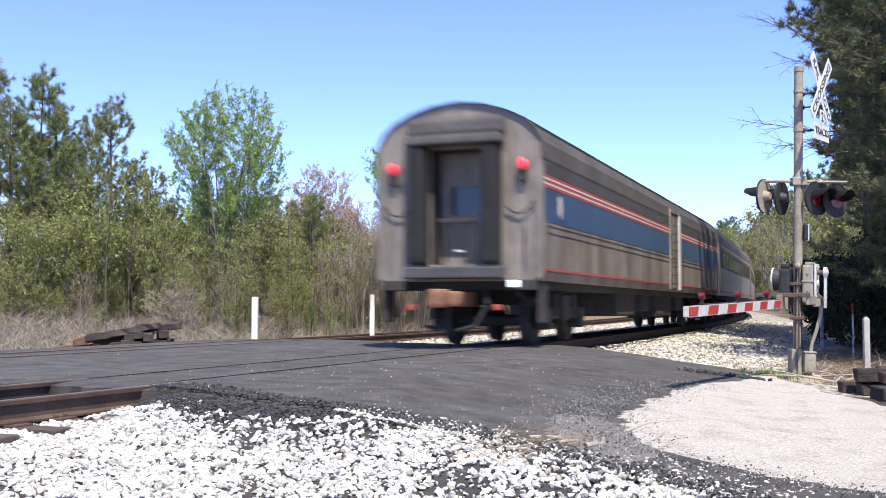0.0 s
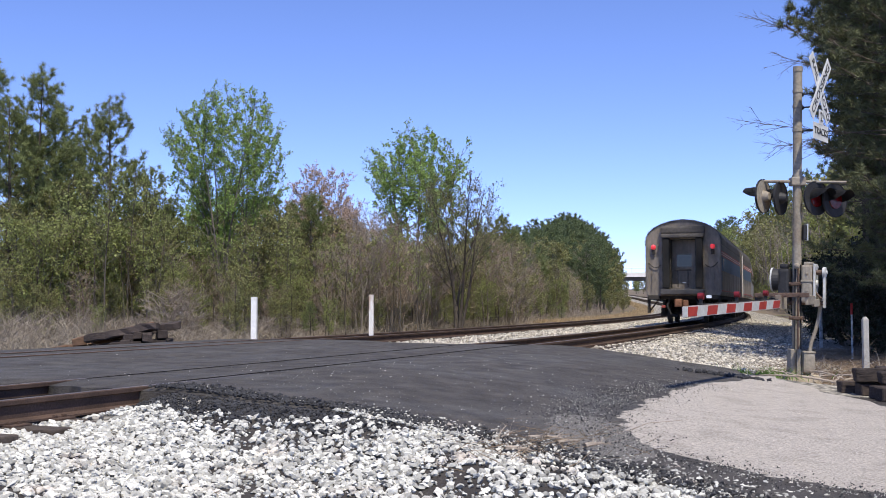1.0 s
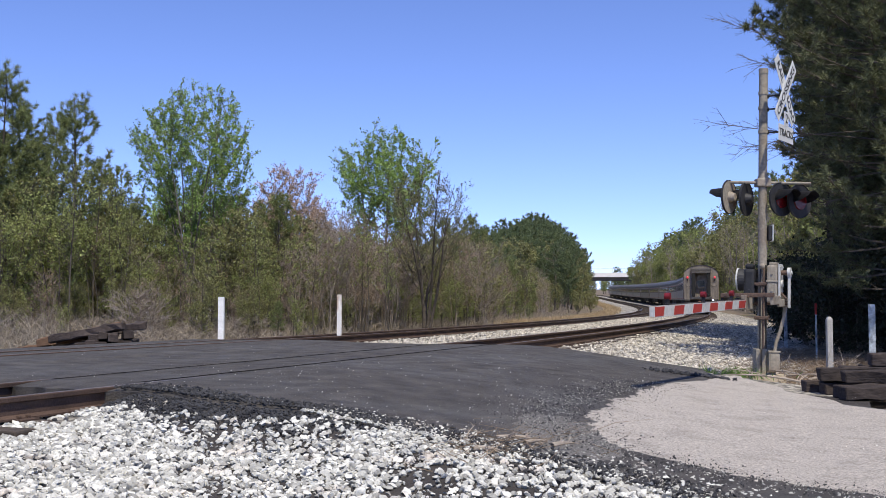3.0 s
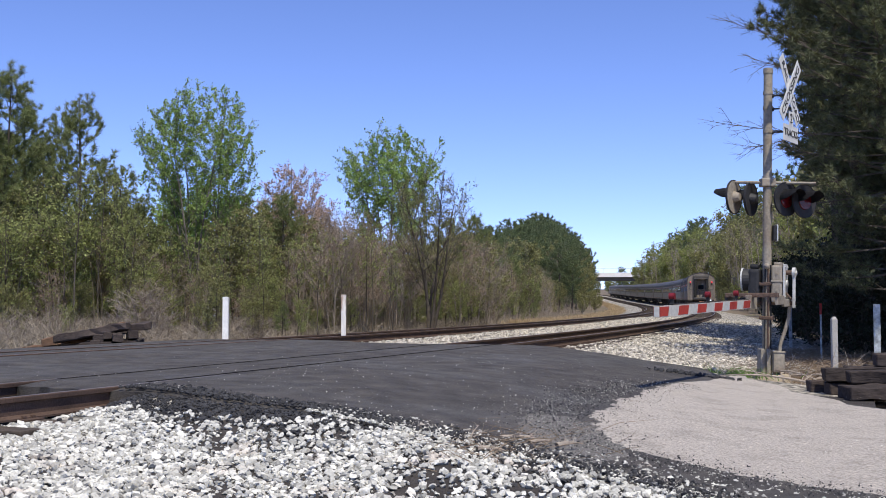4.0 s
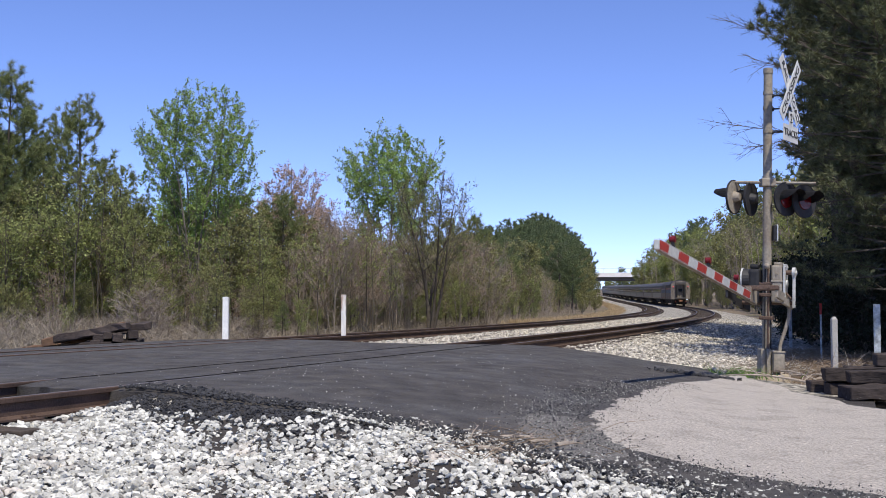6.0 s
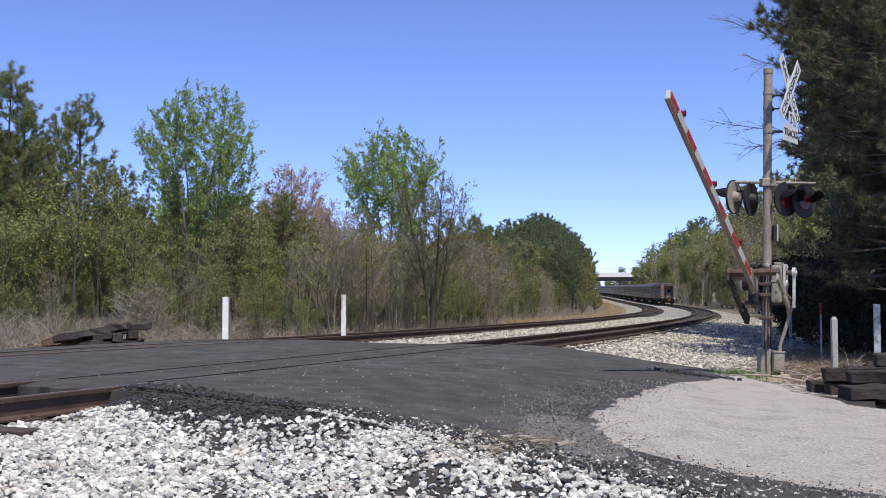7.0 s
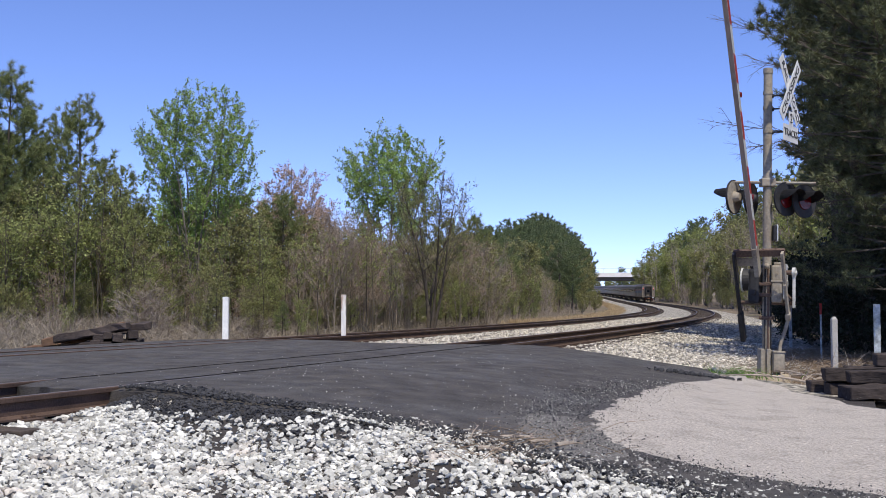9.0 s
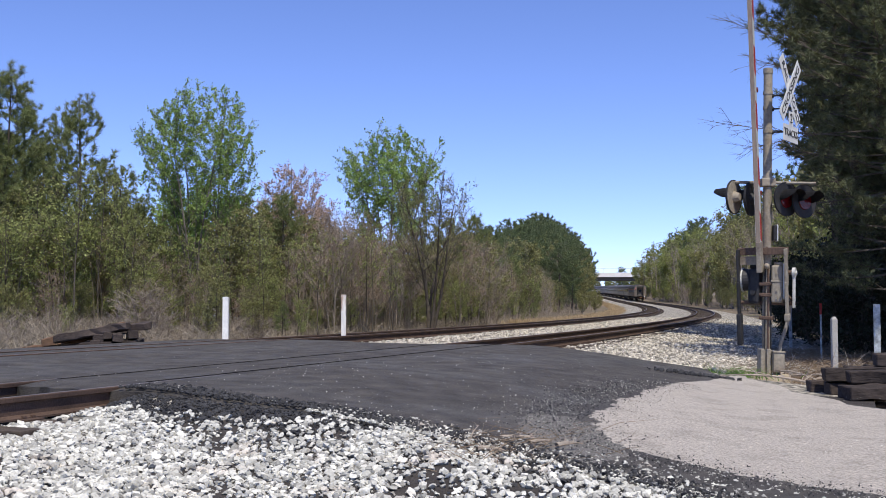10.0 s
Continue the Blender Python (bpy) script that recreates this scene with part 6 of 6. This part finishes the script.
for k, (x, y, z, turn) in enumerate(((6.95, 14.55, -0.5, 2), (6.95, 14.9, -0.5, 3), (6.9, 15.35, -0.5, -2), (6.85, 15.75, -0.5, 1), (6.9, 15.3, -0.31, -4), (7.05, 15.0, -0.315, 2), (7.35, 15.75, -0.31, 5), (7.7, 15.55, -0.12, -3), (7.75, 16.2, -0.31, 0))):
    old_tie(x - 0.42, y - 0.1, z, turn, 2.6 - 0.1 * (k % 3), seed=k)
for k, (x, y, z, turn, ln) in enumerate([(-8.55 + 0.26 * i + 0.06 * ((3 * i + j) % 3), 26.4 + 0.12 * ((i * 7 + j * 5) % 4), -0.63 + 0.187 * j, 103 + ((5 * i + 3 * j) % 5) * 2 - 4, 2.3) for j in range(4) for i in (range(5) if j < 3 else (1, 2, 3, 4))]):
    old_tie(x, y, z, turn, ln + 0.1 * (k % 4), roll=(k * 37 % 9) - 4.0, tilt=(k * 23 % 5) - 2.0, seed=20 + k, group="old ties beyond the road", label="dark old railway tie heaped beyond the road")
for k, (x, y, z, turn, tilt, mat) in enumerate(((-9.0, 26.2, -0.28, 4, -9, OLD_TIE), (-8.15, 25.7, 0.02, -9, -10, OLD_TIE), (-8.45, 26.15, -0.02, 6, -12, SPLIT), (-8.3, 26.5, 0.0, -5, -10, OLD_TIE), (-8.0, 26.9, 0.05, 9, -8, OLD_TIE), (-9.1, 26.6, -0.2, 2, -8, SPLIT), (-8.8, 25.9, -0.35, 6, -7, OLD_TIE), (-8.7, 25.7, -0.4, 8, -8, SPLIT))):
    old_tie(x, y, z, turn, 1.7 + 0.13 * (k % 3) if z > -0.1 else 2.5, 0.17 if z > -0.1 else 0.07, 0.22, (k * 29 % 13) - 6.0, tilt, mat, 40 + k, "planks leaning on the tie pile", "split old plank leaning on the tie pile")

# ---------- fallen branches ----------
PALE_BRANCH = material("bleached_branch", (0.42, 0.35, 0.275), 0.9, dark=0.6, light=1.2, scale=3, fine=30)


def branch(x, y, z, turn, length, seed):
    w = Wood(seed)
    d = Vector((math.cos(turn), math.sin(turn), 0.25))
    w.grow(Vector((0, 0, 0)), d, length, 0.022, 0, 2, 0.8, -0.6, (5, 3, 0))
    ob = w.wood("fallen_branch", PALE_BRANCH, None)
    ob.matrix_world = Matrix.Translation((x, y, z))
    return tagged(ob, "bleached fallen branch lying by the old ties", "branch", "fallen branches")


rb = random.Random(77)
for k in range(16):
    branch(rb.uniform(5.4, 6.9), rb.uniform(16.4, 18.8), -0.5 + rb.uniform(0, 0.12), rb.uniform(0, 6.28), rb.uniform(0.8, 1.9), 100 + k)
for k in range(5):
    branch(at_view(800 + 45 * k, 8.1), 8.1 + rb.uniform(-0.35, 0.35), -0.275, rb.uniform(-0.5, 0.9), rb.uniform(0.2, 0.4), 140 + k)

# ---------- tufts ----------
GRASS = material("fresh_grass", (0.14, 0.24, 0.05), 0.6, dark=0.7, light=1.2, scale=2, fine=10, bump=0, island=0.3, transl=0.35)
g = random.Random(9)
blades("grass_tuft", "low green weed tuft at the asphalt's edge", "grass", [(4.55 + g.gauss(0, 0.06), 17.9 + g.gauss(0, 0.08), -0.44) for _ in range(9)], GRASS, 0.2, 0.007, 26, 31, 0.6)
STRAW = material("pine_straw", (0.24, 0.175, 0.115), 0.9, dark=0.6, light=1.3, scale=3, fine=30, bump=0)
blades("pine_straw", "dry brown pine straw and stems under the pines", "litter", [(g.uniform(5.2, 12), g.uniform(17.5, 32), -0.56) for _ in range(900)], STRAW, 0.13, 0.006, 10, 33, 1.2)
blades("dead_grass", "dead straw at the edge of gravel and asphalt", "grass", [(at_view(845 + g.gauss(0, 38), 8.1), 8.1 + g.gauss(0, 0.3), -0.29) for _ in range(34)], STRAW, 0.1, 0.0025, 7, 35, 1.9)

# ---------- a white house behind the trees ----------
SIDING = material("white_siding", (0.72, 0.72, 0.7), 0.7, dark=0.9, light=1.05, scale=1, fine=8, bump=0.05)
SHINGLE = material("grey_shingles", (0.16, 0.155, 0.15), 0.9, dark=0.7, light=1.2, scale=1, fine=8, bump=0.2)
house = tagged(new("house"), "small white house half hidden behind the trees", "house")
house.matrix_world = Matrix.Translation((at_view(325, 104), 104, floor_at(at_view(325, 104), 104))) @ Matrix.Rotation(0.25, 4, 'Z')
bm = bmesh.new()
box(bm, -5, 5, -3.2, 3.2, 0, 4.6)
vs = [bm.verts.new(p) for p in ((-5, -3.2, 4.6), (-5, 3.2, 4.6), (-5, 0, 6.4), (5, -3.2, 4.6), (5, 3.2, 4.6), (5, 0, 6.4))]
bm.faces.new(vs[:3]), bm.faces.new(vs[3:])
part("wall", bm, SIDING, house)
bm = bmesh.new()
for sy in (-1, 1):
    q = [bm.verts.new(p) for p in ((-5.3, sy * 3.6, 4.4), (5.3, sy * 3.6, 4.4), (5.3, 0, 6.5), (-5.3, 0, 6.5))]
    bm.faces.new(q)
bmesh.ops.solidify(bm, geom=bm.faces[:], thickness=0.12)
part("roof", bm, SHINGLE, house, "grey shingle roof")
for x, z in ((-3.4, 1.0), (0.0, 1.0), (3.4, 1.0), (-3.4, 3.0), (3.4, 3.0)):
    win = new("window")
    win.parent = house
    bm = bmesh.new()
    box(bm, x - 0.55, x + 0.55, -3.26, -3.2, z, z + 1.3, 0.01)
    part("window_frame", bm, SIDING, win)
    bm = bmesh.new()
    box(bm, x - 0.47, x + 0.47, -3.28, -3.25, z + 0.08, z + 1.22)
    part("pane", bm, GLASS_DARK, win)
# ---------- motion ----------
SPEED, TAIL = 27.628, 11.8


def motions():
    for car, ahead in CARS:
        rows = []
        for i in range(0, 41):
            t = i * 0.25
            s = TAIL + SPEED * t + ahead
            a, b = place(s + 3.5, 0), place(s + 21.5, 0)
            d = (b - a).normalized()
            o = a - d * 3.5
            rows.append((t, Matrix.Translation(o) @ d.to_track_quat('Y', 'Z').to_matrix().to_4x4()))
        walk(car, rows)
    walk(gate, [(t, gate_pose(a)) for t, a in GATE_ANGLES])


motions()
